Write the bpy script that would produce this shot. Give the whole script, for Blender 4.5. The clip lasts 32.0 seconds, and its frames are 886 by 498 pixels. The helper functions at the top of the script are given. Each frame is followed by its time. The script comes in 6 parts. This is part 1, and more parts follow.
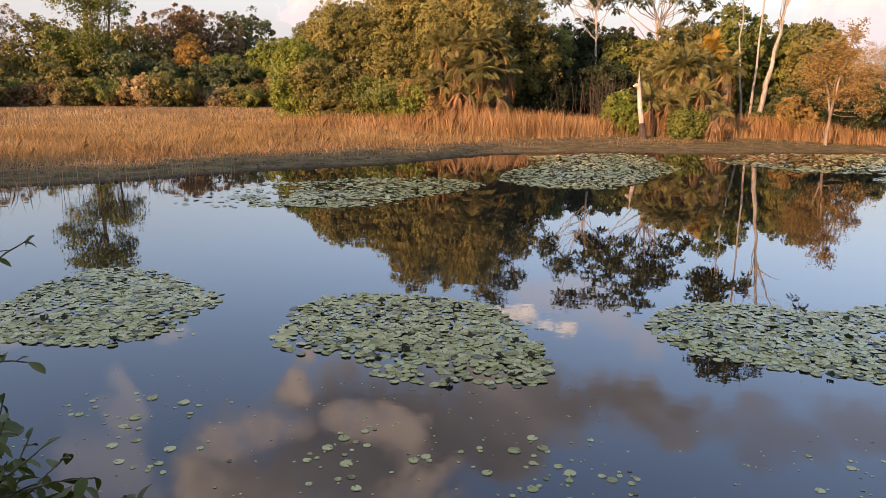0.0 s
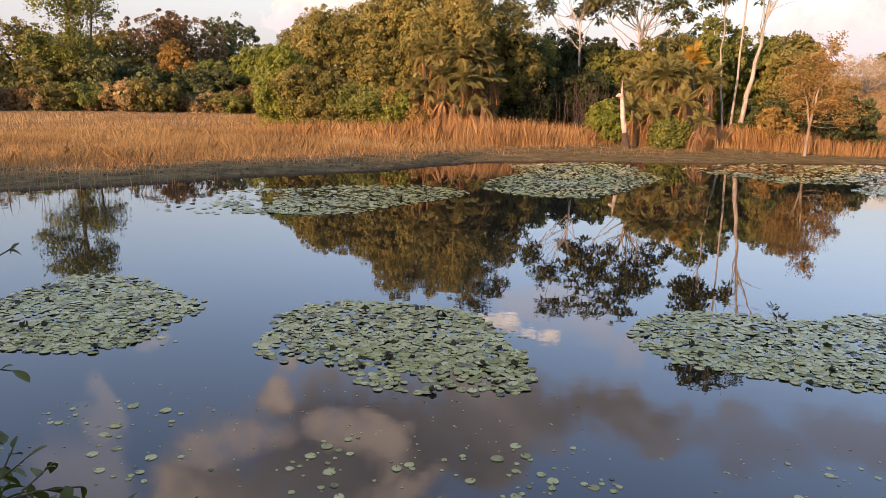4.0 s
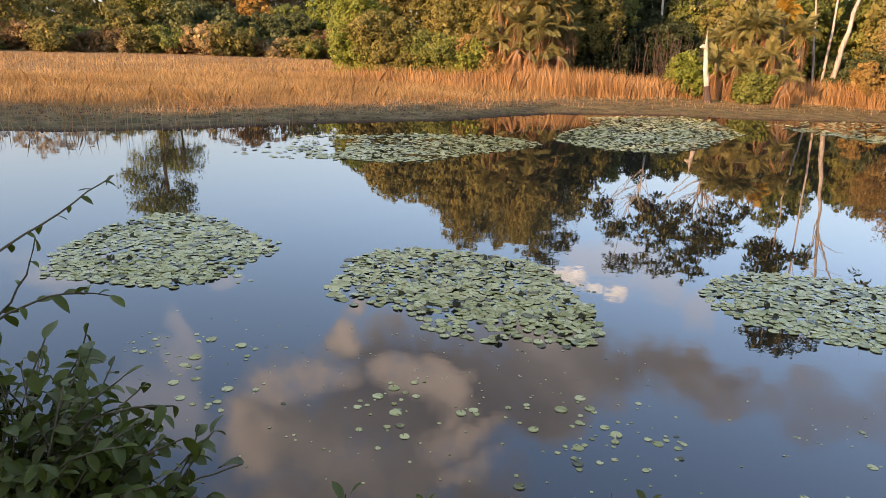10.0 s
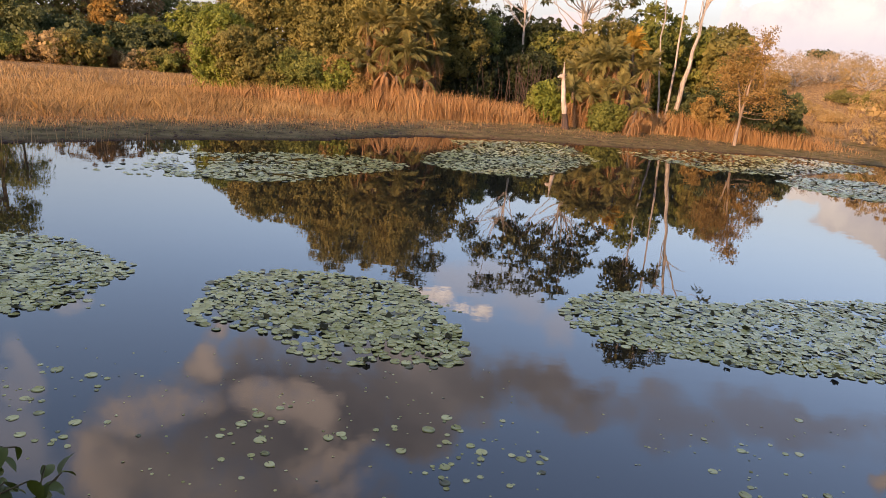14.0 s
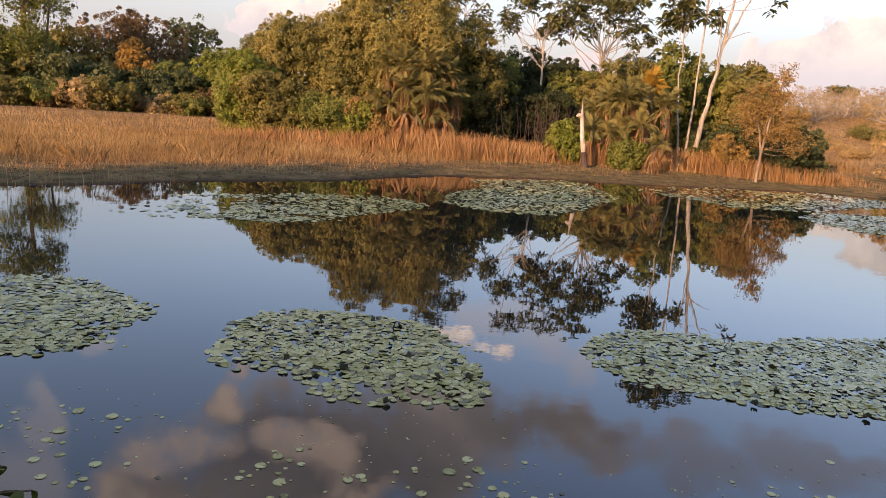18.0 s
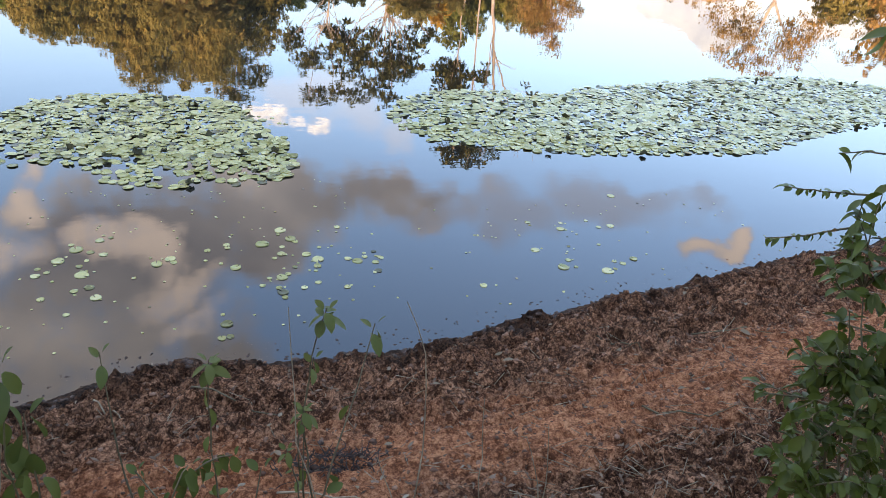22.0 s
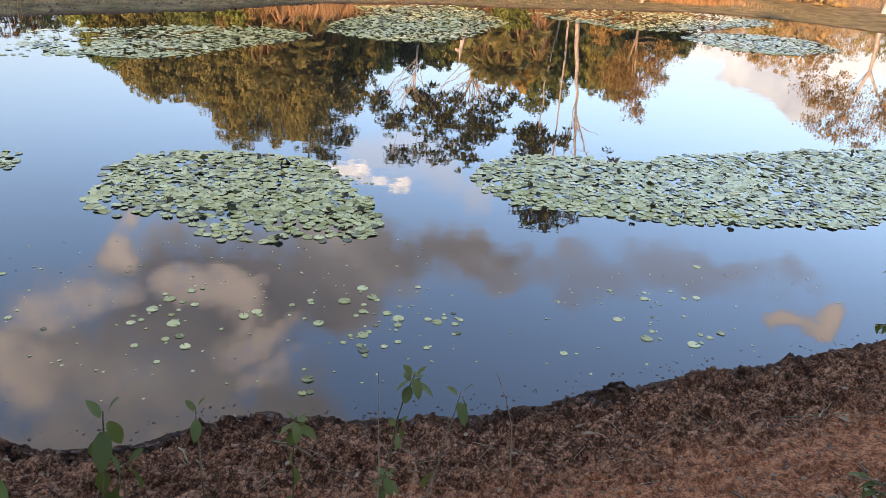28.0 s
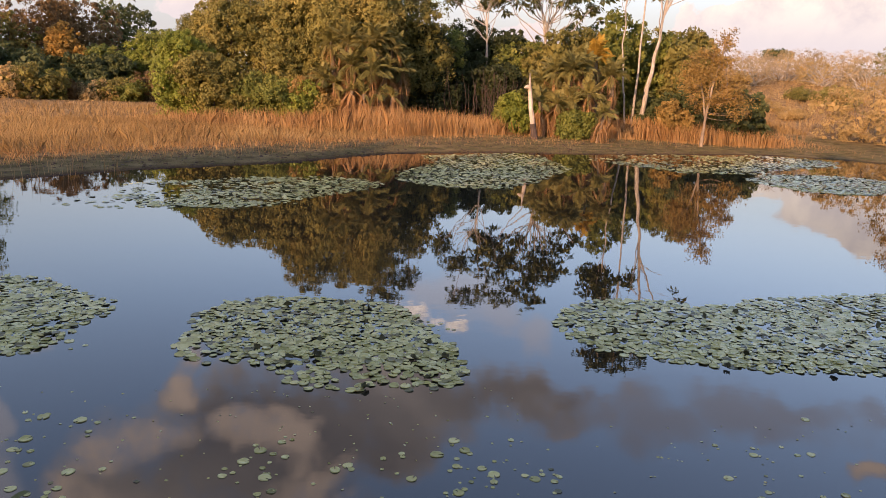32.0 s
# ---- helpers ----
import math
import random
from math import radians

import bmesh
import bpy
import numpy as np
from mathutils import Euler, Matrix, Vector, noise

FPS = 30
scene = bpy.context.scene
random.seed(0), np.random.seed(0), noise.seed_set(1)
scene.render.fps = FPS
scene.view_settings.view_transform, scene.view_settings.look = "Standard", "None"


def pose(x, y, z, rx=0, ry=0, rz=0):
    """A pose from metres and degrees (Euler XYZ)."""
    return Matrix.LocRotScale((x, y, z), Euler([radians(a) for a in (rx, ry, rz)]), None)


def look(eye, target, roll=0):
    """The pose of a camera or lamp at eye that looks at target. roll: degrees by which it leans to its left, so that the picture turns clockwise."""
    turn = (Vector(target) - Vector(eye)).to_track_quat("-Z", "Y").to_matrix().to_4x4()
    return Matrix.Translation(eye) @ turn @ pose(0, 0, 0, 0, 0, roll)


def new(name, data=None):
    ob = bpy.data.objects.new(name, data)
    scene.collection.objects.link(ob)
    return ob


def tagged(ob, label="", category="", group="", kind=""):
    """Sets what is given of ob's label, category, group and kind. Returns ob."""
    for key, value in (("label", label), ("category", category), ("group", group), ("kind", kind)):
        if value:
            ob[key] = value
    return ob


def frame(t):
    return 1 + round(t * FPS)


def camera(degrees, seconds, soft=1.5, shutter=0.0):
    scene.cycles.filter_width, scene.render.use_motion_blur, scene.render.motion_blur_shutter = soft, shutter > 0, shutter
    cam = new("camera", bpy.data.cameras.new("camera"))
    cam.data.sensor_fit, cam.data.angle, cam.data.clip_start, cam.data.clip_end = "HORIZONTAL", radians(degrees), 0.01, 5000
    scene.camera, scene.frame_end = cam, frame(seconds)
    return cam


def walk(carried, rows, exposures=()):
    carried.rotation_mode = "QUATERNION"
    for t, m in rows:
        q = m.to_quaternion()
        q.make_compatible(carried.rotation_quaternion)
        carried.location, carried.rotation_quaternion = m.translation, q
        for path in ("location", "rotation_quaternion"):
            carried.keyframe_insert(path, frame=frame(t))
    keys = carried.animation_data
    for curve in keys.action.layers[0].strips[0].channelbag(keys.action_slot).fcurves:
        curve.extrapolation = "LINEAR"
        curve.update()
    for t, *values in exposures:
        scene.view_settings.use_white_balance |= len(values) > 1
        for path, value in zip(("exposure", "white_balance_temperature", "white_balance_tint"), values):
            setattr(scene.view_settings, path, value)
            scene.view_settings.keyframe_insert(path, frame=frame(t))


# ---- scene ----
cam = camera(61.4, 32.0, soft=0.8)
PATH = [
    (0, (-0.004, 0.055, 2.735), (-0.009, 2.003, 2.283), 1.2),
    (0.5, (0.006, 0.06, 2.735), (0.033, 2.008, 2.283), 1.0),
    (1, (0.011, 0.05, 2.738), (0.065, 1.997, 2.284), 1.2),
    (1.5, (0.006, 0.048, 2.746), (0.068, 1.994, 2.289), 1.5),
    (2, (-0.019, 0.041, 2.754), (0.034, 1.987, 2.295), 1.6),
    (2.5, (0.0, 0.042, 2.756), (0.046, 1.99, 2.305), 1.4),
    (4.5, (-0.011, 0.035, 2.743), (0.023, 1.988, 2.313), 2.1),
    (5, (-0.011, 0.034, 2.745), (0.016, 1.986, 2.31), 2.7),
    (5.5, (-0.031, 0.028, 2.757), (-0.024, 1.978, 2.312), 3.5),
    (6, (-0.027, 0.049, 2.751), (-0.043, 1.996, 2.295), 3.4),
    (6.5, (-0.026, 0.064, 2.732), (-0.052, 2.007, 2.258), 2.1),
    (7, (-0.013, 0.064, 2.726), (-0.068, 1.996, 2.21), 1.1),
    (7.5, (-0.032, 0.074, 2.708), (-0.12, 1.994, 2.153), 0.7),
    (8, (-0.049, 0.05, 2.723), (-0.179, 1.961, 2.147), 1.1),
    (8.5, (-0.039, 0.042, 2.727), (-0.189, 1.949, 2.143), 1.6),
    (9, (-0.037, 0.038, 2.73), (-0.176, 1.948, 2.151), 2.2),
    (9.5, (-0.036, 0.026, 2.724), (-0.172, 1.938, 2.152), 2.5),
    (10, (-0.036, 0.032, 2.727), (-0.172, 1.946, 2.162), 2.6),
    (10.5, (-0.008, 0.028, 2.729), (-0.124, 1.949, 2.187), 2.7),
    (11, (0.002, 0.036, 2.726), (-0.045, 1.963, 2.193), 3.2),
    (11.5, (-0.01, 0.041, 2.727), (-0.014, 1.969, 2.197), 3.1),
    (12, (-0.002, 0.053, 2.726), (0.036, 1.981, 2.196), 2.9),
    (12.5, (0.014, 0.067, 2.724), (0.141, 1.993, 2.202), 2.2),
    (13, (0.007, 0.07, 2.73), (0.202, 1.995, 2.225), -1.4),
    (13.5, (-0.016, 0.024, 2.747), (0.202, 1.947, 2.242), 1.7),
    (14, (-0.033, 0.008, 2.75), (0.179, 1.936, 2.26), 5.2),
    (14.5, (-0.025, 0.011, 2.748), (0.167, 1.946, 2.282), 6.1),
    (16.5, (-0.032, 0.0, 2.744), (0.15, 1.949, 2.335), 6.1),
    (17, (-0.026, 0.008, 2.762), (0.149, 1.958, 2.355), 6.0),
    (17.5, (-0.029, 0.013, 2.747), (0.134, 1.966, 2.349), 5.4),
    (18, (-0.025, 0.013, 2.751), (0.126, 1.968, 2.358), 4.4),
    (18.5, (-0.027, 0.009, 2.752), (0.114, 1.966, 2.364), 3.2),
    (19, (-0.02, 0.012, 2.735), (0.123, 1.97, 2.351), 2.3),
    (19.5, (-0.006, 0.024, 2.728), (0.136, 1.981, 2.342), 1.8),
    (20, (0.011, 0.029, 2.711), (0.348, 1.912, 2.125), 2.9),
    (20.5, (0.066, 0.018, 2.68), (0.652, 1.746, 1.863), 4.6),
    (21, (0.102, 0.019, 2.673), (0.779, 1.679, 1.787), 5.2),
    (21.5, (0.089, 0.03, 2.689), (0.742, 1.681, 1.77), 5.0),
    (22, (0.09, 0.018, 2.689), (0.71, 1.68, 1.766), 4.8),
    (22.5, (0.1, 0.009, 2.691), (0.715, 1.673, 1.767), 4.7),
    (23, (0.107, 0.012, 2.704), (0.739, 1.678, 1.796), 4.6),
    (23.5, (0.107, 0.001, 2.702), (0.756, 1.67, 1.813), 4.7),
    (24, (0.1, 0.002, 2.702), (0.748, 1.677, 1.823), 4.6),
    (24.5, (0.106, -0.002, 2.687), (0.733, 1.681, 1.807), 4.3),
    (25, (0.088, 0.0, 2.688), (0.66, 1.693, 1.789), 4.0),
    (25.5, (0.058, 0.025, 2.695), (0.531, 1.753, 1.807), 4.6),
    (27.5, (0.063, 0.017, 2.685), (0.543, 1.758, 1.825), 4.6),
    (28, (0.044, 0.036, 2.712), (0.479, 1.819, 1.919), 4.3),
    (28.5, (0.024, 0.041, 2.725), (0.397, 1.879, 2.031), 3.4),
    (29, (0.028, 0.066, 2.728), (0.368, 1.931, 2.092), 2.9),
    (29.5, (0.014, 0.05, 2.734), (0.305, 1.94, 2.149), 2.5),
    (30, (0.003, 0.04, 2.747), (0.244, 1.947, 2.194), 1.9),
    (30.5, (-0.053, 0.085, 2.756), (0.166, 2.012, 2.265), 1.7),
    (31, (-0.187, 0.137, 2.745), (0.035, 2.073, 2.293), 1.9),
    (31.5, (-0.243, 0.167, 2.73), (-0.006, 2.1, 2.276), 2.0),
    (32, (-0.213, 0.161, 2.738), (0.072, 2.089, 2.291), 2.5),
]
walk(cam, [(t, look(eye, target, roll)) for t, eye, target, roll in PATH],
     exposures=[(0, 0.62, 7300, 22), (5, 0.67, 7300, 22), (6, 0.77, 7300, 21), (7, 1.07, 7300, 18), (8, 1.35, 7300, 17), (9, 1.12, 7300, 17), (10, 1.0, 7300, 17), (11, 0.82, 7300, 19), (12, 0.78, 7300, 21), (13, 0.58, 7300, 22), (14, 0.58, 7300, 22), (17, 0.47, 7300, 22), (19.3, 0.48, 7250, 22),
                (20, 1.0, 7000, 19), (21, 1.62, 6950, 14), (25, 1.67, 6850, 14), (28, 1.37, 6850, 16), (29, 0.95, 6900, 18), (30, 0.7, 7200, 20), (31, 0.5, 7300, 22), (32, 0.5, 7300, 22)])

# ---- world, sun ----
SUN_AZ, SUN_EL = radians(218), radians(15)        # compass angle from +y towards +x, and height of the low sun
sun_way = Vector((math.sin(SUN_AZ) * math.cos(SUN_EL), math.cos(SUN_AZ) * math.cos(SUN_EL), math.sin(SUN_EL)))

# ---- node helpers ----


def lk(nt, a, b):
    nt.links.new(a, b)


def math_node(nt, op, a, b=None, clamp=False):
    n = nt.nodes.new("ShaderNodeMath")
    n.operation, n.use_clamp = op, clamp
    for i, v in enumerate((a, b)):
        if v is None:
            continue
        if isinstance(v, (int, float)):
            n.inputs[i].default_value = v
        else:
            lk(nt, v, n.inputs[i])
    return n.outputs[0]


def mix_col(nt, fac, a, b, blend="MIX"):
    n = nt.nodes.new("ShaderNodeMix")
    n.data_type, n.blend_type = "RGBA", blend
    for sock, v in ((n.inputs[0], fac), (n.inputs[6], a), (n.inputs[7], b)):
        if isinstance(v, (int, float)):
            sock.default_value = v
        elif isinstance(v, tuple):
            sock.default_value = (*v[:3], 1)
        else:
            lk(nt, v, sock)
    return n.outputs[2]


def ramp(nt, fac, stops):
    n = nt.nodes.new("ShaderNodeValToRGB")
    e = n.color_ramp.elements
    while len(e) < len(stops):
        e.new(0.5)
    for el, (p, c) in zip(e, stops):
        el.position, el.color = p, (*c, 1) if len(c) == 3 else c
    lk(nt, fac, n.inputs[0])
    return n.outputs[0]


def noise_tex(nt, vec, scale, detail=4.0, rough=0.55, dist=0.0):
    n = nt.nodes.new("ShaderNodeTexNoise")
    n.inputs["Scale"].default_value, n.inputs["Detail"].default_value = scale, detail
    n.inputs["Roughness"].default_value, n.inputs["Distortion"].default_value = rough, dist
    if vec is not None:
        lk(nt, vec, n.inputs["Vector"])
    return n.outputs[0]


def smooth(nt, v, lo, hi):
    n = nt.nodes.new("ShaderNodeMapRange")
    n.interpolation_type = "SMOOTHSTEP"
    n.inputs[1].default_value, n.inputs[2].default_value = lo, hi
    lk(nt, v, n.inputs[0])
    return n.outputs[0]


def make_sky():
    world = bpy.data.worlds.new("evening_sky")
    scene.world = world
    world.use_nodes = True
    nt = world.node_tree
    nt.nodes.clear()
    out = nt.nodes.new("ShaderNodeOutputWorld")
    sky = nt.nodes.new("ShaderNodeTexSky")
    sky.sky_type, sky.sun_disc = "NISHITA", False
    sky.sun_elevation, sky.sun_rotation = SUN_EL, SUN_AZ
    sky.air_density, sky.dust_density, sky.ozone_density = 1.0, 1.2, 1.6
    bg = nt.nodes.new("ShaderNodeBackground")
    bg.inputs[1].default_value = SKY
    lk(nt, mix_col(nt, 1.0, sky.outputs[0], (0.985, 0.975, 1.02), "MULTIPLY"), bg.inputs[0])
    tc = nt.nodes.new("ShaderNodeTexCoord")
    d = tc.outputs["Generated"]
    # clouds: masses given by heading and height in degrees, their outlines broken up by noise
    fine = noise_tex(nt, d, 17.0, 7.0, 0.65, 0.2)
    tiny = noise_tex(nt, d, 46.0, 6.0, 0.62, 0.1)
    # evening haze over the horizon
    xyz = nt.nodes.new("ShaderNodeSeparateXYZ")
    lk(nt, d, xyz.inputs[0])
    haze = nt.nodes.new("ShaderNodeBackground")
    haze.inputs[0].default_value, haze.inputs[1].default_value = (0.70, 0.75, 0.82, 1), HAZE
    veil = nt.nodes.new("ShaderNodeMixShader")
    lk(nt, math_node(nt, "MULTIPLY", smooth(nt, xyz.outputs["Z"], 0.30, 0.03), 0.92), veil.inputs[0])
    lk(nt, bg.outputs[0], veil.inputs[1])
    lk(nt, haze.outputs[0], veil.inputs[2])
    bg = veil

    # heading and height of each way, wandering a little
    def wander(scale, reach, detail):
        n = nt.nodes.new("ShaderNodeTexNoise")
        n.inputs["Scale"].default_value, n.inputs["Detail"].default_value, n.inputs["Roughness"].default_value = scale, detail, 0.5
        lk(nt, d, n.inputs["Vector"])
        sep = nt.nodes.new("ShaderNodeSeparateColor")
        lk(nt, n.outputs["Color"], sep.inputs[0])
        return [math_node(nt, "MULTIPLY", math_node(nt, "SUBTRACT", sep.outputs[k], 0.5), reach) for k in (0, 1)]

    heading = math_node(nt, "MULTIPLY", math_node(nt, "ARCTAN2", xyz.outputs["X"], xyz.outputs["Y"]), 57.296)
    height = math_node(nt, "MULTIPLY", math_node(nt, "ARCSINE", xyz.outputs["Z"]), 57.296)
    drift = wander(6.0, 20.0, 5.5)
    places = {"soft": (math_node(nt, "ADD", heading, drift[0]), math_node(nt, "ADD", height, math_node(nt, "MULTIPLY", drift[1], 0.7)))}
    drift = wander(18.0, 9.0, 7.0)
    places["crisp"] = (math_node(nt, "ADD", heading, drift[0]), math_node(nt, "ADD", height, math_node(nt, "MULTIPLY", drift[1], 0.8)))

    def masses(blobs, where):
        """One minus the square of the distance from the nearest mass's middle, in its own size."""
        total = None
        for az, el, wide, high in blobs:
            u = math_node(nt, "MULTIPLY", math_node(nt, "SUBTRACT", places[where][0], az), 1.0 / wide)
            v = math_node(nt, "MULTIPLY", math_node(nt, "SUBTRACT", places[where][1], el), 1.0 / high)
            q = math_node(nt, "SUBTRACT", 1.0, math_node(nt, "ADD", math_node(nt, "MULTIPLY", u, u), math_node(nt, "MULTIPLY", v, v)))
            if total is None:
                total = q
            else:
                join = nt.nodes.new("ShaderNodeMath")
                join.operation = "SMOOTH_MAX"
                join.inputs[2].default_value = 0.25
                lk(nt, total, join.inputs[0])
                lk(nt, q, join.inputs[1])
                total = join.outputs[0]
        return total

    low_v = masses(LOW_CLOUDS, "crisp")
    low_mask = smooth(nt, low_v, 0.0, 0.22)
    high_v = masses(HIGH_CLOUDS, "soft")
    high_mask = math_node(nt, "MULTIPLY", smooth(nt, math_node(nt, "ADD", high_v, math_node(nt, "MULTIPLY", math_node(nt, "SUBTRACT", fine, 0.5), 3.2)), -0.95, 0.95), 0.97)
    mid_mask = smooth(nt, math_node(nt, "ADD", masses(MID_CLOUDS, "crisp"), math_node(nt, "MULTIPLY", math_node(nt, "SUBTRACT", tiny, 0.5), 2.2)), -0.1, 0.9)
    thin_mask = math_node(nt, "MULTIPLY", smooth(nt, math_node(nt, "ADD", masses(THIN_CLOUDS, "soft"), math_node(nt, "MULTIPLY", math_node(nt, "SUBTRACT", fine, 0.5), 2.2)), -0.9, 1.0), 0.6)
    veil_mask = math_node(nt, "MULTIPLY", smooth(nt, masses(VEILS, "soft"), -0.1, 1.0), 0.5)
    low_col = ramp(nt, fine, [(0.36, (0.72, 0.69, 0.71)), (0.60, (1.0, 0.94, 0.86))])
    low_col = mix_col(nt, smooth(nt, xyz.outputs["Z"], 0.045, 0.115), (0.72, 0.71, 0.76), low_col)
    soft = noise_tex(nt, d, 4.2, 5.0, 0.5, 0.3)
    tone = math_node(nt, "SUBTRACT", math_node(nt, "ADD", soft, math_node(nt, "MULTIPLY", fine, 0.2)), math_node(nt, "MULTIPLY", high_v, 0.10))
    high_col = ramp(nt, tone, [(0.38, (0.185, 0.178, 0.190)), (0.56, (0.285, 0.268, 0.268)), (0.74, (0.45, 0.41, 0.385))])
    # sunlit heads of the high clouds
    lit = math_node(nt, "ADD", masses(SUNLIT, "soft"), math_node(nt, "MULTIPLY", math_node(nt, "SUBTRACT", fine, 0.5), 1.5))
    high_col = mix_col(nt, math_node(nt, "MULTIPLY", smooth(nt, lit, -0.9, 1.3), 0.85), high_col, (0.72, 0.60, 0.51))
    puff_col = ramp(nt, math_node(nt, "ADD", math_node(nt, "MULTIPLY", fine, 0.6), math_node(nt, "MULTIPLY", tiny, 0.4)), [(0.40, (0.48, 0.46, 0.47)), (0.60, (1.0, 0.92, 0.84))])
    for mask, col, strength in ((veil_mask, (0.62, 0.62, 0.66), HIGH_GLOW), (thin_mask, (0.30, 0.285, 0.30), HIGH_GLOW), (high_mask, high_col, HIGH_GLOW), (mid_mask, puff_col, MID_GLOW), (low_mask, low_col, LOW_GLOW)):
        cloud = nt.nodes.new("ShaderNodeBackground")
        cloud.inputs[1].default_value = strength
        if isinstance(col, tuple):
            cloud.inputs[0].default_value = (*col, 1)
        else:
            lk(nt, col, cloud.inputs[0])
        mix = nt.nodes.new("ShaderNodeMixShader")
        lk(nt, mask, mix.inputs[0])
        lk(nt, bg.outputs[0], mix.inputs[1])
        lk(nt, cloud.outputs[0], mix.inputs[2])
        bg = mix
    lk(nt, bg.outputs[0], out.inputs[0])


SKY, HAZE = 0.27, 0.60
LOW_GLOW, MID_GLOW, HIGH_GLOW = 0.80, 1.9, 1.4
# each: heading, height, half width, half height, in degrees
LOW_CLOUDS = [(-9.5, 4.3, 3.6, 1.7), (-6.2, 5.0, 3.2, 1.9), (-3.5, 4.0, 3, 2.6), (26.5, 3.2, 3.6, 2.7), (30.0, 3.6, 3.2, 3.6), (34.0, 4.5, 4.5, 4.4), (38.5, 5.5, 4.5, 5.0), (46, 5, 6, 4), (57, 6, 8, 5), (14, 1.5, 8, 1.8)]
MID_CLOUDS = [(6.6, 18.0, 1.5, 1.3), (9.9, 18.2, 1.9, 1.2)]
VEILS = [(9.0, 16.8, 5.0, 2.6), (16.0, 17.5, 5.0, 2.0), (-27, 27, 5, 5), (-32, 17.5, 6, 2.0), (-20.7, 18.2, 1.2, 0.9), (-26.6, 22.4, 1.9, 2.2)]
HIGH_CLOUDS = [(-15.5, 31.5, 7.0, 4.8), (-7, 29.5, 9.5, 5.5), (-8.9, 23.4, 2.2, 2.4), (-12, 37, 12, 6), (-2, 37, 9, 5.5), (5, 24.8, 9.5, 2.9), (-3, 26.5, 8, 3.5), (5, 27, 6, 2.4), (13.5, 23.6, 7, 2.6), (18, 22.2, 3.6, 1.9),
               (42.4, 24.1, 1.0, 1.2),
               (-60, 45, 20, 14), (60, 50, 18, 12), (130, 40, 25, 12), (-130, 35, 20, 10)]
THIN_CLOUDS = [(26, 25.4, 4.4, 1.8), (32.5, 23.2, 6.5, 2.0), (37, 21.6, 3.2, 1.3), (20, 24, 5, 2)]
SUNLIT = [(-19.5, 30.4, 3.2, 3.4), (-8.9, 22.6, 2.0, 1.9), (-13, 26.6, 4.2, 1.6), (-5.4, 26.8, 2.6, 1.5), (-2.2, 29.0, 2.8, 1.5), (1.8, 31.2, 2.2, 1.3), (42.4, 24.0, 1.2, 1.4)]
make_sky()
sun = new("sun", bpy.data.lights.new("sun", "SUN"))
sun.data.energy, sun.data.angle, sun.data.color = 5.0, radians(0.6), (1.0, 0.62, 0.35)
sun.matrix_world = look((0, 0, 60), Vector((0, 0, 60)) - sun_way)

# ---- materials ----


def material(name):
    m = bpy.data.materials.new(name)
    m.use_nodes = True
    nt = m.node_tree
    b = nt.nodes["Principled BSDF"]
    return m, nt, b


def geo_pos(nt):
    return nt.nodes.new("ShaderNodeNewGeometry").outputs["Position"]


def bump(nt, b, height, strength, dist):
    n = nt.nodes.new("ShaderNodeBump")
    n.inputs["Strength"].default_value, n.inputs["Distance"].default_value = strength, dist
    lk(nt, height, n.inputs["Height"])
    lk(nt, n.outputs[0], b.inputs["Normal"])


def leaf_material(name, cols, gloss=0.55, thin=0.3, big_scale=0.6, whole=False, shine=0.22, gain=1.0):
    """Leaves: a hue for each leaf, drifting over the crown, partly letting light through."""
    m, nt, b = material(name)
    if whole:
        r = nt.nodes.new("ShaderNodeObjectInfo").outputs["Random"]
    else:
        r = nt.nodes.new("ShaderNodeNewGeometry").outputs["Random Per Island"]
    drift = noise_tex(nt, geo_pos(nt), big_scale, 3.0)
    fac = math_node(nt, "ADD", math_node(nt, "MULTIPLY", r, 0.32), math_node(nt, "MULTIPLY", math_node(nt, "SUBTRACT", drift, 0.24), 1.25), clamp=True)
    n = len(cols)
    col = ramp(nt, fac, [(i / (n - 1), tuple(gain * v for v in c)) for i, c in enumerate(cols)])
    if whole:
        vein = noise_tex(nt, nt.nodes.new("ShaderNodeTexCoord").outputs["Object"], 60, 4)
        col = mix_col(nt, math_node(nt, "MULTIPLY", vein, 0.45), col, (0.16, 0.14, 0.05))
    lk(nt, col, b.inputs["Base Color"])
    b.inputs["Roughness"].default_value = gloss
    b.inputs["Specular IOR Level"].default_value = shine
    tr = nt.nodes.new("ShaderNodeBsdfTranslucent")
    lk(nt, col, tr.inputs[0])
    mix = nt.nodes.new("ShaderNodeMixShader")
    mix.inputs[0].default_value = thin
    lk(nt, b.outputs[0], mix.inputs[1])
    lk(nt, tr.outputs[0], mix.inputs[2])
    lk(nt, mix.outputs[0], nt.nodes["Material Output"].inputs[0])
    return m


def bark_material(name, a, c, scale=6.0, rough=0.85):
    m, nt, b = material(name)
    tc = nt.nodes.new("ShaderNodeTexCoord").outputs["Object"]
    st = nt.nodes.new("ShaderNodeMapping")
    st.inputs["Scale"].default_value = (1, 1, 0.25)
    lk(nt, tc, st.inputs[0])
    v = noise_tex(nt, st.outputs[0], scale, 6, 0.65)
    w = noise_tex(nt, tc, 1.1, 3)
    col = ramp(nt, math_node(nt, "ADD", math_node(nt, "MULTIPLY", v, 0.7), math_node(nt, "MULTIPLY", w, 0.3)), [(0.36, a), (0.62, c)])
    lk(nt, col, b.inputs["Base Color"])
    b.inputs["Roughness"].default_value = rough
    bump(nt, b, v, 0.6, 0.02)
    return m


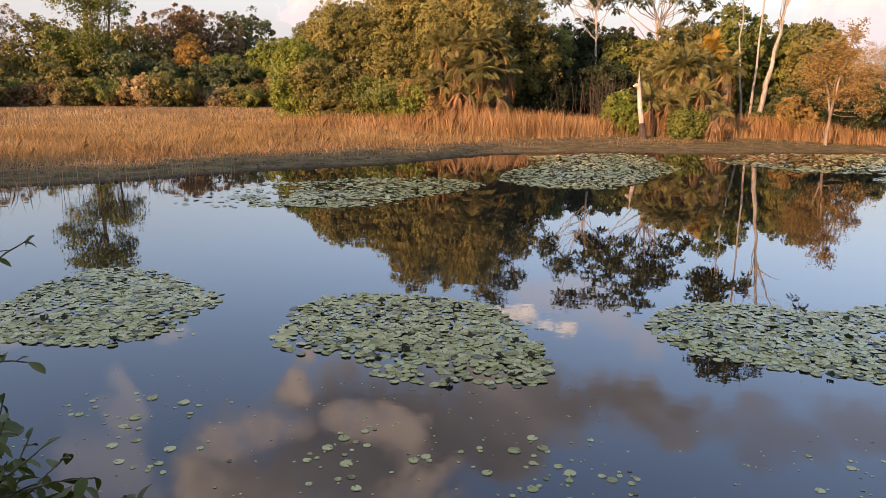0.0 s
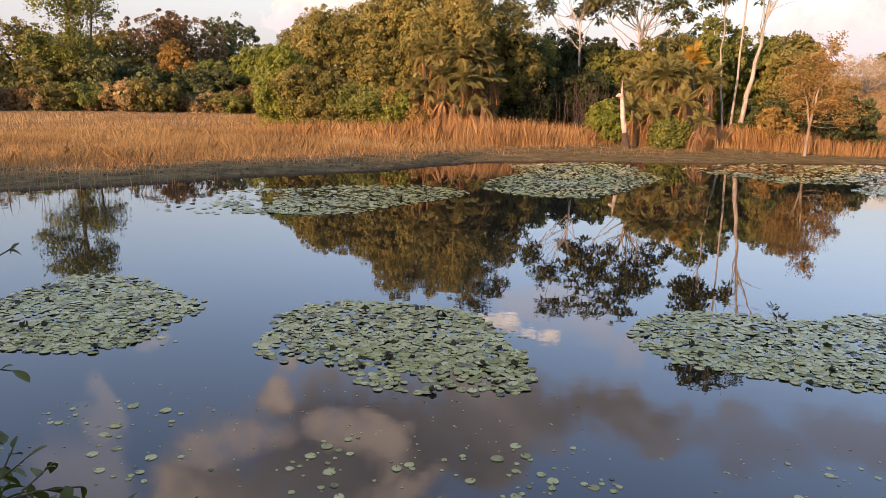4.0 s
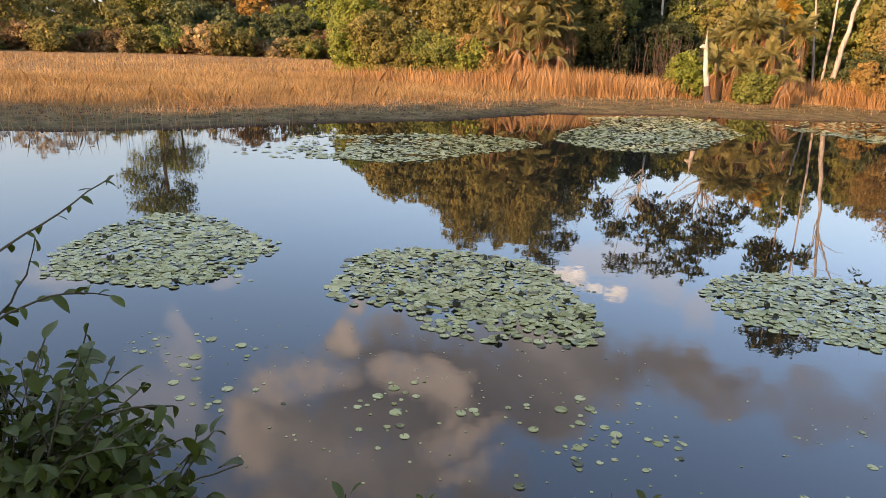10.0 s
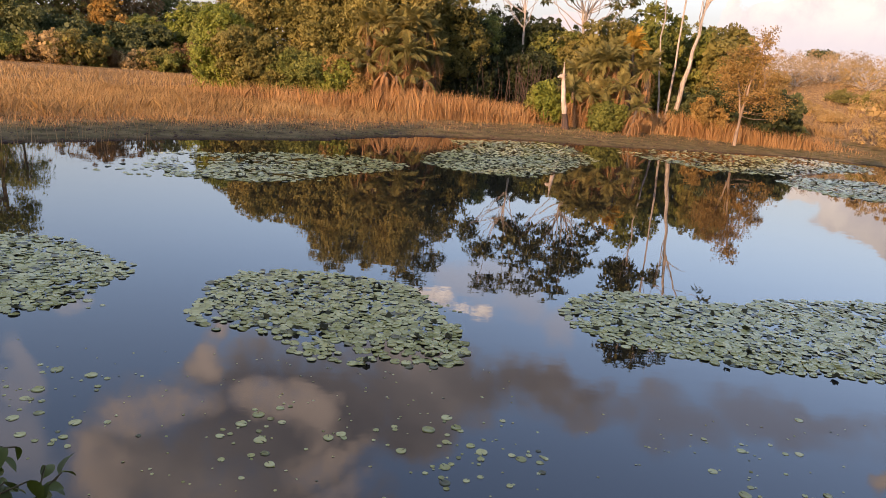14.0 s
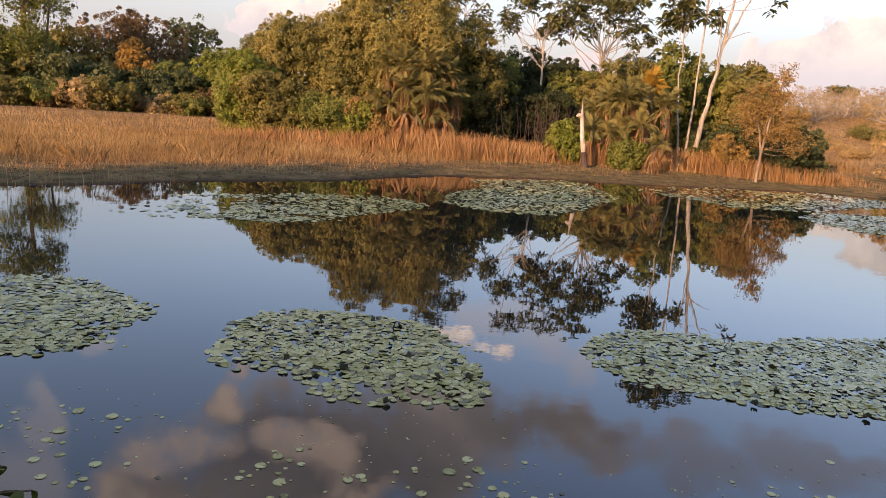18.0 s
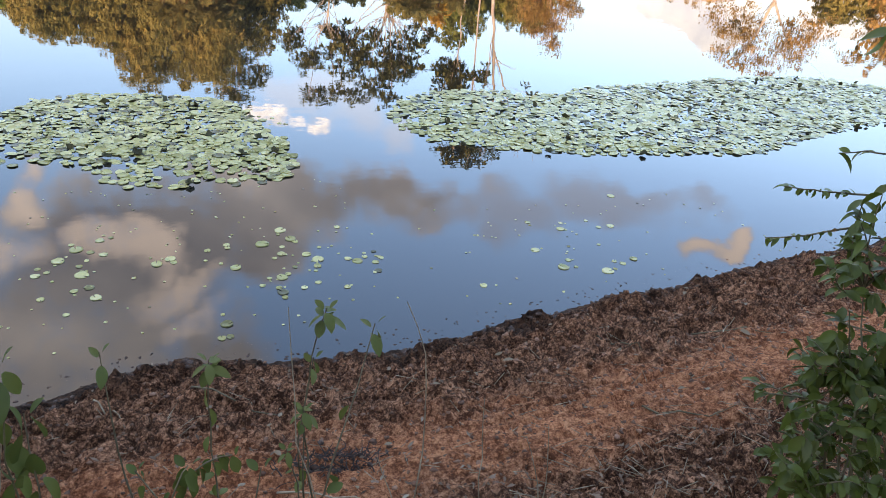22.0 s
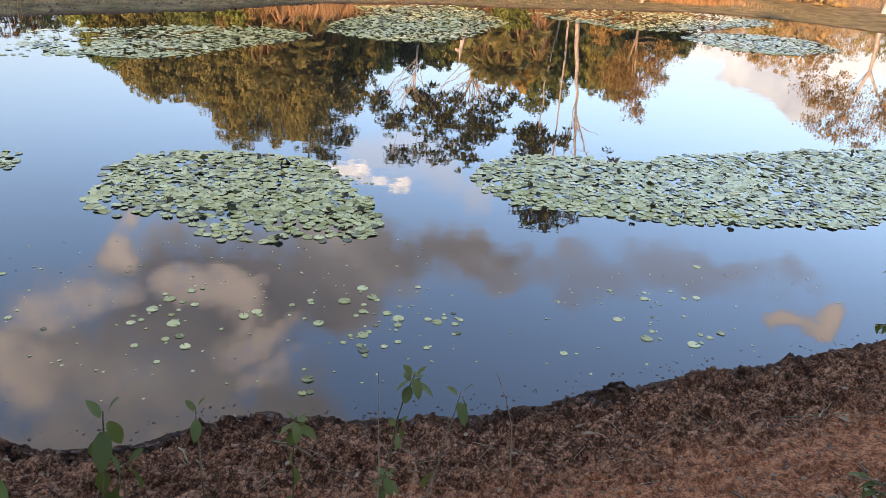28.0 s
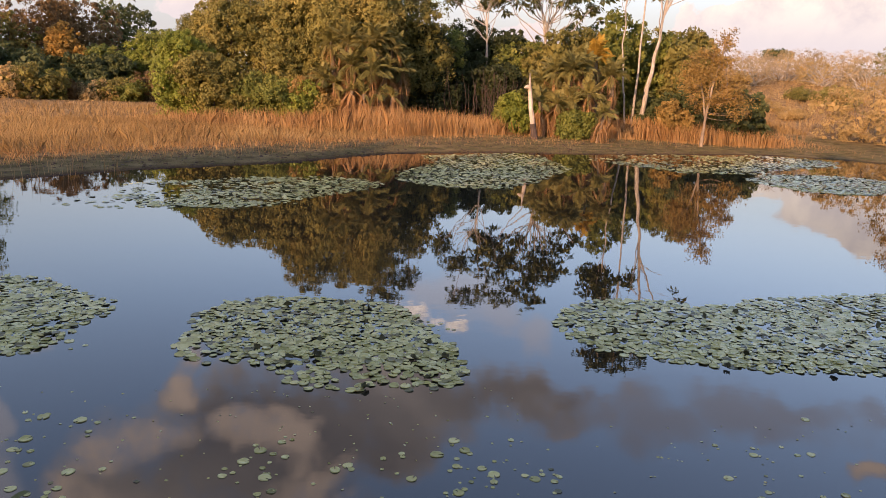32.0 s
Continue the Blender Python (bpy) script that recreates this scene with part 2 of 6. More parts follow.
OLIVE = leaf_material("olive_foliage", [(0.06, 0.062, 0.018), (0.15, 0.138, 0.040), (0.26, 0.215, 0.07)], gain=1.3)
GOLDEN = leaf_material("sunburnt_foliage", [(0.085, 0.088, 0.026), (0.20, 0.180, 0.054), (0.36, 0.285, 0.096)], gain=1.3)
GREEN = leaf_material("green_foliage", [(0.035, 0.048, 0.014), (0.13, 0.15, 0.036), (0.28, 0.26, 0.07)], gain=1.3)
BRIGHT = leaf_material("bright_green_foliage", [(0.05, 0.075, 0.014), (0.16, 0.19, 0.035), (0.31, 0.31, 0.07)], gain=1.3)
DARK = leaf_material("dark_green_foliage", [(0.030, 0.042, 0.018), (0.075, 0.092, 0.036), (0.15, 0.155, 0.06)], gain=1.3)
# darker copy of the dark green: the hollow's shade put into the leaf colour
SHADE_LEAF = leaf_material("shade_darkened_foliage", [(0.018, 0.028, 0.012), (0.042, 0.056, 0.022), (0.09, 0.10, 0.04)])
HIGH_LEAF = leaf_material("high_crown_foliage", [(0.05, 0.058, 0.020), (0.125, 0.13, 0.045), (0.27, 0.245, 0.09)], gain=1.3)
BROWN = leaf_material("brown_foliage", [(0.06, 0.046, 0.022), (0.14, 0.09, 0.04), (0.21, 0.14, 0.06)], gain=1.3)
RUST = leaf_material("rust_foliage", [(0.11, 0.085, 0.028), (0.26, 0.175, 0.06), (0.40, 0.255, 0.10)], gain=1.3)
ORANGE = leaf_material("orange_foliage", [(0.14, 0.095, 0.025), (0.28, 0.17, 0.045), (0.36, 0.24, 0.07)], gain=1.3)
STRAW = leaf_material("dry_scrub", [(0.17, 0.12, 0.055), (0.32, 0.23, 0.10), (0.48, 0.36, 0.18)], gain=1.3)
GREY = leaf_material("bare_twigs", [(0.20, 0.16, 0.10), (0.36, 0.28, 0.17), (0.52, 0.42, 0.27)])
FROND = leaf_material("palm_frond", [(0.085, 0.092, 0.034), (0.19, 0.175, 0.062), (0.33, 0.27, 0.11)], gain=1.3)
FROND_YELLOW = leaf_material("yellow_palm_frond", [(0.22, 0.17, 0.03), (0.34, 0.22, 0.04), (0.42, 0.28, 0.06)], gain=1.3)
FROND_DEAD = leaf_material("dead_palm_frond", [(0.22, 0.13, 0.06), (0.36, 0.22, 0.11), (0.46, 0.31, 0.17)], gain=1.3)
SPROUT = leaf_material("mud_sprouts", [(0.06, 0.07, 0.02), (0.13, 0.125, 0.04), (0.26, 0.20, 0.085)], thin=0.3, big_scale=0.5)
GRASS = leaf_material("dry_grass", [(0.13, 0.078, 0.034), (0.38, 0.245, 0.105), (0.62, 0.45, 0.22)], thin=0.35, big_scale=0.22)
REED = leaf_material("rust_reed", [(0.22, 0.110, 0.046), (0.45, 0.265, 0.115), (0.64, 0.44, 0.22)], thin=0.35, big_scale=0.4)
BUSH_LEAF = leaf_material("bush_leaf", [(0.036, 0.050, 0.008), (0.105, 0.135, 0.022), (0.25, 0.26, 0.055)], gloss=0.42, thin=0.25, whole=True, shine=0.28)
BUSH_MASS = leaf_material("bush_foliage", [(0.036, 0.050, 0.008), (0.105, 0.135, 0.022), (0.25, 0.26, 0.055)], gloss=0.42, thin=0.25, shine=0.28)
WEED_LEAF = leaf_material("weed_leaf", [(0.035, 0.065, 0.012), (0.075, 0.115, 0.022), (0.15, 0.165, 0.035)], gloss=0.5, thin=0.3, whole=True)
DRY_LEAF = leaf_material("fallen_leaf", [(0.14, 0.10, 0.07), (0.27, 0.20, 0.14), (0.42, 0.35, 0.28)], gloss=0.8, thin=0.1, whole=True)
DRY_LEAF_MASS = leaf_material("leaf_crumbs", [(0.04, 0.025, 0.015), (0.17, 0.11, 0.07), (0.40, 0.30, 0.21)], gloss=0.8, thin=0.05, big_scale=6.0)
BROWN_LEAF = leaf_material("withered_leaf", [(0.12, 0.06, 0.02), (0.2, 0.1, 0.03), (0.24, 0.15, 0.05)], gloss=0.6, thin=0.2, whole=True)
BARK = bark_material("bark", (0.07, 0.055, 0.04), (0.22, 0.17, 0.12))
PALE = bark_material("pale_bark", (0.17, 0.145, 0.12), (0.50, 0.45, 0.39), 8.0)
TAN = bark_material("tan_bark", (0.13, 0.10, 0.075), (0.33, 0.26, 0.19), 4.0)
DEADWOOD = bark_material("bleached_deadwood", (0.26, 0.21, 0.165), (0.56, 0.49, 0.42), 7.0)
WETWOOD = bark_material("wet_wood", (0.03, 0.022, 0.018), (0.09, 0.06, 0.05), 7.0)
STEM = bark_material("stem", (0.07, 0.06, 0.03), (0.20, 0.16, 0.09), 25.0)
STRAW_STEM = bark_material("straw_stem", (0.20, 0.15, 0.095), (0.42, 0.34, 0.22), 25.0)


def pad_material(whole):
    m, nt, b = material("lily_pad_green" if whole else "lily_pad_mass")
    r = nt.nodes.new("ShaderNodeObjectInfo").outputs["Random"] if whole else nt.nodes.new("ShaderNodeNewGeometry").outputs["Random Per Island"]
    pos = geo_pos(nt)
    fac = math_node(nt, "ADD", math_node(nt, "MULTIPLY", r, 0.75), math_node(nt, "MULTIPLY", noise_tex(nt, pos, 1.2, 3), 0.25))
    col = ramp(nt, fac, [(0.0, (0.05, 0.055, 0.02)), (0.15, (0.07, 0.075, 0.025)), (0.2, (0.27, 0.265, 0.075)), (0.5, (0.43, 0.42, 0.15)), (0.85, (0.55, 0.53, 0.23)), (1.0, (0.58, 0.50, 0.19))])
    spots = smooth(nt, noise_tex(nt, pos, 45, 5), 0.55, 0.75)
    col = mix_col(nt, math_node(nt, "MULTIPLY", spots, 0.5), col, (0.13, 0.10, 0.04))
    lk(nt, col, b.inputs["Base Color"])
    b.inputs["Roughness"].default_value = 0.32
    b.inputs["Specular IOR Level"].default_value = 0.45
    bump(nt, b, noise_tex(nt, pos, 30, 3), 0.25, 0.01)
    return m


PAD, PAD_MASS = pad_material(True), pad_material(False)
PAD_DARK = leaf_material("withered_pad", [(0.012, 0.016, 0.008), (0.03, 0.035, 0.015), (0.05, 0.04, 0.02)], gloss=0.4, thin=0.05, whole=True)


def make_water_material():
    m, nt, b = material("pond_water")
    pos = geo_pos(nt)
    murk = noise_tex(nt, pos, 0.25, 3)
    lk(nt, ramp(nt, murk, [(0.3, (0.012, 0.012, 0.010)), (0.7, (0.022, 0.019, 0.014))]), b.inputs["Base Color"])
    b.inputs["Roughness"].default_value = 0.012
    b.inputs["IOR"].default_value = 1.7
    st = nt.nodes.new("ShaderNodeMapping")
    st.inputs["Scale"].default_value = (0.7, 1.0, 1.0)
    lk(nt, pos, st.inputs[0])
    wave = math_node(nt, "ADD", math_node(nt, "MULTIPLY", noise_tex(nt, st.outputs[0], 5.0, 3, 0.5), 0.3), noise_tex(nt, st.outputs[0], 0.8, 2))
    calm = smooth(nt, noise_tex(nt, pos, 0.16, 2), 0.40, 0.72)
    bump(nt, b, math_node(nt, "MULTIPLY", wave, math_node(nt, "ADD", math_node(nt, "MULTIPLY", calm, 0.7), 0.3)), 0.12, 0.02)
    return m


WATER = make_water_material()


def make_ground_material():
    """Soil by its distance from the water: wet black mud, grey-brown mud, a trodden reddish path, dry straw further off."""
    m, nt, b = material("bank_soil")
    pos = geo_pos(nt)
    at = nt.nodes.new("ShaderNodeAttribute")
    at.attribute_name = "inland"
    near = nt.nodes.new("ShaderNodeAttribute")
    near.attribute_name = "near_bank"
    s = math_node(nt, "ADD", at.outputs["Fac"], math_node(nt, "MULTIPLY", math_node(nt, "SUBTRACT", noise_tex(nt, pos, 2.6, 6, 0.65), 0.5), 1.0))
    grain, crumb = noise_tex(nt, pos, 110, 6, 0.8), noise_tex(nt, pos, 11, 6, 0.7)
    cells = []
    for size in (30, 70):
        c = nt.nodes.new("ShaderNodeTexVoronoi")
        c.inputs["Scale"].default_value = size
        lk(nt, pos, c.inputs["Vector"])
        cells.append((c.outputs["Distance"], c.outputs["Color"]))
    bits = math_node(nt, "ADD", math_node(nt, "MULTIPLY", cells[0][1], 0.12), math_node(nt, "MULTIPLY", cells[1][1], 0.14))
    gaps = math_node(nt, "ADD", math_node(nt, "MULTIPLY", cells[0][0], 0.11), math_node(nt, "MULTIPLY", cells[1][0], 0.10))
    tone = math_node(nt, "ADD", math_node(nt, "MULTIPLY", grain, 0.62), math_node(nt, "MULTIPLY", crumb, 0.38))
    tone = math_node(nt, "ADD", tone, math_node(nt, "SUBTRACT", bits, math_node(nt, "ADD", gaps, 0.04)))
    mud = ramp(nt, tone, [(0.41, (0.066, 0.029, 0.014)), (0.5, (0.277, 0.130, 0.069)), (0.61, (0.698, 0.365, 0.205))])
    wet = ramp(nt, tone, [(0.40, (0.017, 0.009, 0.005)), (0.6, (0.122, 0.061, 0.033))])
    red = ramp(nt, tone, [(0.40, (0.218, 0.077, 0.034)), (0.5, (0.560, 0.223, 0.103)), (0.61, (0.800, 0.389, 0.193))])
    litter = ramp(nt, tone, [(0.42, (0.064, 0.027, 0.014)), (0.5, (0.261, 0.122, 0.064)), (0.61, (0.729, 0.398, 0.229))])
    path = math_node(nt, "MULTIPLY", smooth(nt, s, 0.80, 1.25), math_node(nt, "SUBTRACT", 1.0, smooth(nt, s, 1.4, 1.8)))
    bank = mix_col(nt, path, mud, red)
    bank = mix_col(nt, math_node(nt, "MULTIPLY", smooth(nt, s, 1.45, 1.9), 0.85), bank, litter)
    bank = mix_col(nt, smooth(nt, s, 0.40, 0.02), bank, wet)
    far_mud = ramp(nt, noise_tex(nt, pos, 1.4, 6, 0.65), [(0.36, (0.10, 0.076, 0.034)), (0.64, (0.28, 0.215, 0.105))])
    thatch = ramp(nt, noise_tex(nt, pos, 3.0, 7, 0.7), [(0.38, (0.20, 0.125, 0.06)), (0.62, (0.42, 0.285, 0.14))])
    s2 = math_node(nt, "ADD", at.outputs["Fac"], math_node(nt, "MULTIPLY", math_node(nt, "SUBTRACT", noise_tex(nt, pos, 0.5, 5), 0.5), 4.0))
    xyz = nt.nodes.new("ShaderNodeSeparateXYZ")
    lk(nt, pos, xyz.inputs[0])
    s3 = math_node(nt, "SUBTRACT", s2, math_node(nt, "MULTIPLY", smooth(nt, xyz.outputs["X"], 0.0, 8.0), 5.5))
    far = mix_col(nt, smooth(nt, s3, 2.6, 6.0), far_mud, thatch)
    moss = smooth(nt, noise_tex(nt, pos, 0.9, 5), 0.5, 0.7)
    far = mix_col(nt, math_node(nt, "MULTIPLY", math_node(nt, "MULTIPLY", moss, smooth(nt, s3, 4.0, 0.0)), 0.6), far, (0.10, 0.11, 0.045))
    far = mix_col(nt, smooth(nt, at.outputs["Fac"], 0.7, 0.0), far, wet)
    lk(nt, mix_col(nt, near.outputs["Fac"], far, bank), b.inputs["Base Color"])
    b.inputs["Specular IOR Level"].default_value = 0.15
    lk(nt, math_node(nt, "ADD", math_node(nt, "MULTIPLY", smooth(nt, s, 0.02, 0.4), 0.2), 0.75), b.inputs["Roughness"])
    bump(nt, b, math_node(nt, "SUBTRACT", math_node(nt, "ADD", tone, math_node(nt, "MULTIPLY", noise_tex(nt, pos, 90, 4, 0.7), 0.3)), math_node(nt, "MULTIPLY", gaps, 2.0)), 1.0, 0.045)
    return m


SOIL = make_ground_material()

# ---- mesh helpers ----


class Build:
    """Collects vertices and faces of one mesh."""

    def __init__(self):
        self.v, self.f, self.n = [], [], 0

    def add(self, verts, faces):
        self.v.append(np.asarray(verts, float))
        self.f.append(np.asarray(faces, int) + self.n)
        self.n += len(verts)

    def mesh(self, name, mat, flat=False):
        me = bpy.data.meshes.new(name)
        verts = np.concatenate(self.v)
        sizes = np.concatenate([np.full(len(f), f.shape[1]) for f in self.f])
        loops = np.concatenate([f.ravel() for f in self.f])
        me.vertices.add(len(verts))
        me.vertices.foreach_set("co", verts.astype(np.float32).ravel())
        me.loops.add(len(loops))
        me.loops.foreach_set("vertex_index", loops.astype(np.int32))
        me.polygons.add(len(sizes))
        me.polygons.foreach_set("loop_start", np.r_[0, np.cumsum(sizes)[:-1]].astype(np.int32))
        me.update(calc_edges=True)
        if not flat:
            me.polygons.foreach_set("use_smooth", np.ones(len(sizes), bool))
        me.materials.append(mat)
        return me


def tube(b, path, radii, sides=7, cap=True):
    path, radii = np.asarray(path, float), np.asarray(radii, float)
    n = len(path)
    t = np.gradient(path, axis=0)
    t /= np.linalg.norm(t, axis=1)[:, None] + 1e-9
    ref = np.where(np.abs(t[:, 2:3]) > 0.9, [[1.0, 0, 0]], [[0, 0, 1.0]])
    u = np.cross(t, ref)
    u /= np.linalg.norm(u, axis=1)[:, None] + 1e-9
    w = np.cross(t, u)
    a = np.arange(sides) * 2 * np.pi / sides
    ring = path[:, None] + radii[:, None, None] * (np.cos(a)[None, :, None] * u[:, None] + np.sin(a)[None, :, None] * w[:, None])
    i, j = np.meshgrid(np.arange(n - 1), np.arange(sides), indexing="ij")
    k = (j + 1) % sides
    faces = np.stack([i * sides + j, i * sides + k, (i + 1) * sides + k, (i + 1) * sides + j], -1).reshape(-1, 4)
    b.add(ring.reshape(-1, 3), faces)


def bent(rng, a, c, bow=0.1, n=6):
    """A slightly crooked line from a to c."""
    a, c = np.asarray(a, float), np.asarray(c, float)
    t = np.linspace(0, 1, n)[:, None]
    off = rng.normal(0, bow * np.linalg.norm(c - a), 3)
    wob = rng.normal(0, 0.006 * np.linalg.norm(c - a), (n, 3)) * np.sin(np.pi * t)
    return a + (c - a) * t + off * np.sin(np.pi * t) + wob


def leaves(b, rng, at, size, aspect=0.45, droop=0.2, up=0.3):
    """Folded four-cornered leaves at the given points, each turned its own way."""
    n = len(at)
    d = rng.normal(0, 1, (n, 3))
    d[:, 2] = d[:, 2] * 0.6 - droop
    d /= np.linalg.norm(d, axis=1)[:, None]
    up_v = rng.normal(0, 0.7, (n, 3)) + [0, 0, up + 0.5]
    side = np.cross(d, up_v)
    side /= np.linalg.norm(side, axis=1)[:, None] + 1e-9
    nor = np.cross(side, d)
    ln = size * rng.uniform(0.6, 1.35, (n, 1))
    wd = ln * aspect * rng.uniform(0.8, 1.2, (n, 1))
    v = np.stack([at - d * ln * 0.5, at + side * wd * 0.5 - nor * wd * 0.12 + d * ln * 0.05, at + d * ln * 0.5 - nor * ln * 0.1, at - side * wd * 0.5 - nor * wd * 0.12 + d * ln * 0.05], 1)
    b.add(v.reshape(-1, 3), np.arange(4 * n).reshape(n, 4))


def crown_points(rng, blobs, clusters, per, spread, hollow=0.55):
    """Leaf places in clumps that fill ellipsoids, more of them towards the outside. Returns the clump centres too."""
    vol = np.array([rx * ry * rz for _, (rx, ry, rz) in blobs]) ** 0.7
    count = np.maximum(1, (clusters * vol / vol.sum()).astype(int))
    mids = []
    for (c, r), k in zip(blobs, count):
        d = rng.normal(0, 1, (k, 3))
        d /= np.linalg.norm(d, axis=1)[:, None]
        mids.append(np.asarray(c) + d * np.asarray(r) * (hollow + (1 - hollow) * rng.random((k, 1)) ** 0.6))
    mids = np.concatenate(mids)
    rad = spread * rng.uniform(0.5, 1.4, (len(mids), 1, 1))
    pts = mids[:, None] + np.clip(rng.normal(0, 1, (len(mids), per, 3)), -1.6, 1.6) * rad * [1, 1, 0.75]
    return pts.reshape(-1, 3), mids


def facing_leaves(b, rng, at, nor, size, aspect=0.5):
    """Folded leaves whose upper sides look along nor, each turned its own way and drooping a little."""
    n = len(at)
    d = np.cross(nor, rng.normal(0, 1, (n, 3))) + [0, 0, -0.25]
    d /= np.linalg.norm(d, axis=1)[:, None] + 1e-9
    side = np.cross(d, nor)
    side /= np.linalg.norm(side, axis=1)[:, None] + 1e-9
    up = np.cross(side, d)
    ln = size * rng.uniform(0.6, 1.35, (n, 1))
    wd = ln * aspect * rng.uniform(0.8, 1.2, (n, 1))
    v = np.stack([at - d * ln * 0.5, at + side * wd * 0.5 - up * wd * 0.15, at + d * ln * 0.5 - up * ln * 0.12, at - side * wd * 0.5 - up * wd * 0.15], 1)
    b.add(v.reshape(-1, 3), np.arange(4 * n).reshape(n, 4))


def lobed_crown(b, rng, blobs, count, lobe, leaf, aspect=0.5, filled=0.14):
    """Foliage in rounded sprays over the outside of ellipsoids, with sparse larger leaves within. Returns the sprays' middles."""
    mids_of = np.array([c for c, _ in blobs], float)
    radii_of = np.array([r for _, r in blobs], float)
    area = (radii_of.prod(1) ** (2 / 3))
    n = max(12, int(count / 70))
    pick = rng.choice(len(blobs), n * 3, p=area / area.sum())
    d = rng.normal(0, 1, (n * 3, 3))
    d[:, 2] += 0.15
    d /= np.linalg.norm(d, axis=1)[:, None]
    c = mids_of[pick] + d * radii_of[pick] * rng.uniform(0.70, 1.02, (n * 3, 1))
    deep = np.min([np.where(pick == k, 9, np.linalg.norm((c - m) / r, axis=1)) for k, (m, r) in enumerate(zip(mids_of, radii_of))], axis=0)
    keep = np.flatnonzero(deep > 0.82)[:n]
    c, out = c[keep], (d / radii_of[pick])[keep]
    out /= np.linalg.norm(out, axis=1)[:, None]
    m = len(c)
    per = int(count / max(m, 1))
    e = rng.normal(0, 1, (m, per, 3)) + out[:, None] * 0.7 + [0, 0, 0.25]
    e /= np.linalg.norm(e, axis=2)[:, :, None]
    stray = rng.random((m, 1)) < 0.2
    c = c + np.where(stray, out * lobe * rng.uniform(0.4, 1.3, (m, 1)), rng.normal(0, 0.35 * lobe, (m, 3)))
    rad = (lobe * np.where(stray, rng.uniform(0.3, 0.7, (m, 1)), rng.uniform(0.45, 1.7, (m, 1))))[:, :, None]
    pts = (c[:, None] + e * rad * [1, 1, 0.8] * rng.uniform(0.55, 1.12, (m, per, 1))).reshape(-1, 3)
    nor = e.reshape(-1, 3) * 0.85 + [0, 0, 0.3] + rng.normal(0, 0.5, (m * per, 3))
    nor /= np.linalg.norm(nor, axis=1)[:, None]
    pts[:, 2] = np.maximum(pts[:, 2], 0.05)
    facing_leaves(b, rng, pts, nor, leaf, aspect)
    k = int(count * filled)
    pick = rng.choice(len(blobs), k, p=area / area.sum())
    d = rng.normal(0, 1, (k, 3))
    d /= np.linalg.norm(d, axis=1)[:, None]
    pts = mids_of[pick] + d * radii_of[pick] * rng.uniform(0.45, 0.85, (k, 1))
    pts[:, 2] = np.maximum(pts[:, 2], 0.05)
    facing_leaves(b, rng, pts, d + rng.normal(0, 0.4, (k, 3)), leaf * 1.9, 0.7)
    return c


def rosettes(b, rng, mids, per, length):
    """Tufts of long leaves that spread from twig ends and hang at their tips."""
    k = len(mids)
    a = rng.uniform(0, 2 * np.pi, (k, per))
    tilt = rng.uniform(-0.75, 0.45, (k, per))
    d = np.stack([np.cos(a) * np.cos(tilt), np.sin(a) * np.cos(tilt), np.sin(tilt)], -1).reshape(-1, 3)
    base = np.repeat(mids, per, 0) + rng.normal(0, 0.06, (k * per, 3))
    ln = length * rng.uniform(0.65, 1.2, (k * per, 1))
    side = np.cross(d, [0, 0, 1.0]) + rng.normal(0, 0.25, d.shape)
    side /= np.linalg.norm(side, axis=1)[:, None] + 1e-9
    wd, drop = ln * 0.40, np.array([0, 0, -1.0]) * ln
    v = np.stack([base, base + d * ln * 0.55 + side * wd * 0.5 - drop * 0.04, base + d * ln * 0.95 + drop * 0.22, base + d * ln * 0.55 - side * wd * 0.5 - drop * 0.04], 1)
    b.add(v.reshape(-1, 3), np.arange(4 * k * per).reshape(-1, 4))


def part(name, mesh, parent, label="", m=None):
    ob = new(name, mesh)
    ob.parent = parent
    if m is not None:
        ob.matrix_local = m
    return tagged(ob, label) if label else ob


def thing(name, label, category, m, group="", kind=""):
    ob = new(name)
    ob.empty_display_size = 0.2
    ob.matrix_world = m
    return tagged(ob, label, category, group, kind)


def polar(az, d):
    return d * math.sin(radians(az)), d * math.cos(radians(az))


# ---- the lie of the land ----
SHORE = np.array([(-1.4, 3.62), (-0.85, 3.55), (-0.6, 3.6), (-0.32, 3.68), (-0.05, 3.73), (0.38, 3.67), (0.73, 3.6), (1.19, 3.63), (1.66, 3.69), (1.87, 3.74), (2.56, 3.84), (3.6, 4.0), (4.4, 4.12), (6.5, 4.35), (9, 4.6), (13, 5.6), (19, 9), (24, 17),
                  (24.5, 25), (21.5, 29.5), (18.5, 30.8), (14.2, 29.9), (12, 29.3), (9, 28.6), (6.5, 28.6), (4.2, 27.8), (2.0, 27.0), (0.2, 25.4), (-1.6, 23.3), (-5.2, 21.0), (-6.1, 20.2),
                  (-8, 18.3), (-10.5, 16.8), (-14, 15.8), (-17, 13), (-16, 9), (-11, 6), (-6, 4.4), (-3, 3.75)])


def shore_distance(p):
    """Metres from the water's edge: over land positive, over water negative."""
    p = np.asarray(p, float).reshape(-1, 2)
    a, c = SHORE, np.roll(SHORE, -1, 0)
    best, inside = np.full(len(p), 1e9), np.zeros(len(p), bool)
    for s, e in zip(a, c):
        d = e - s
        t = np.clip(((p - s) @ d) / (d @ d), 0, 1)
        best = np.minimum(best, np.hypot(*(p - s - t[:, None] * d).T))
        with np.errstate(divide="ignore", invalid="ignore"):
            cross = ((s[1] > p[:, 1]) != (e[1] > p[:, 1])) & (p[:, 0] < (e[0] - s[0]) * (p[:, 1] - s[1]) / (e[1] - s[1]) + s[0])
        inside ^= cross
    return np.where(inside, -best, best)


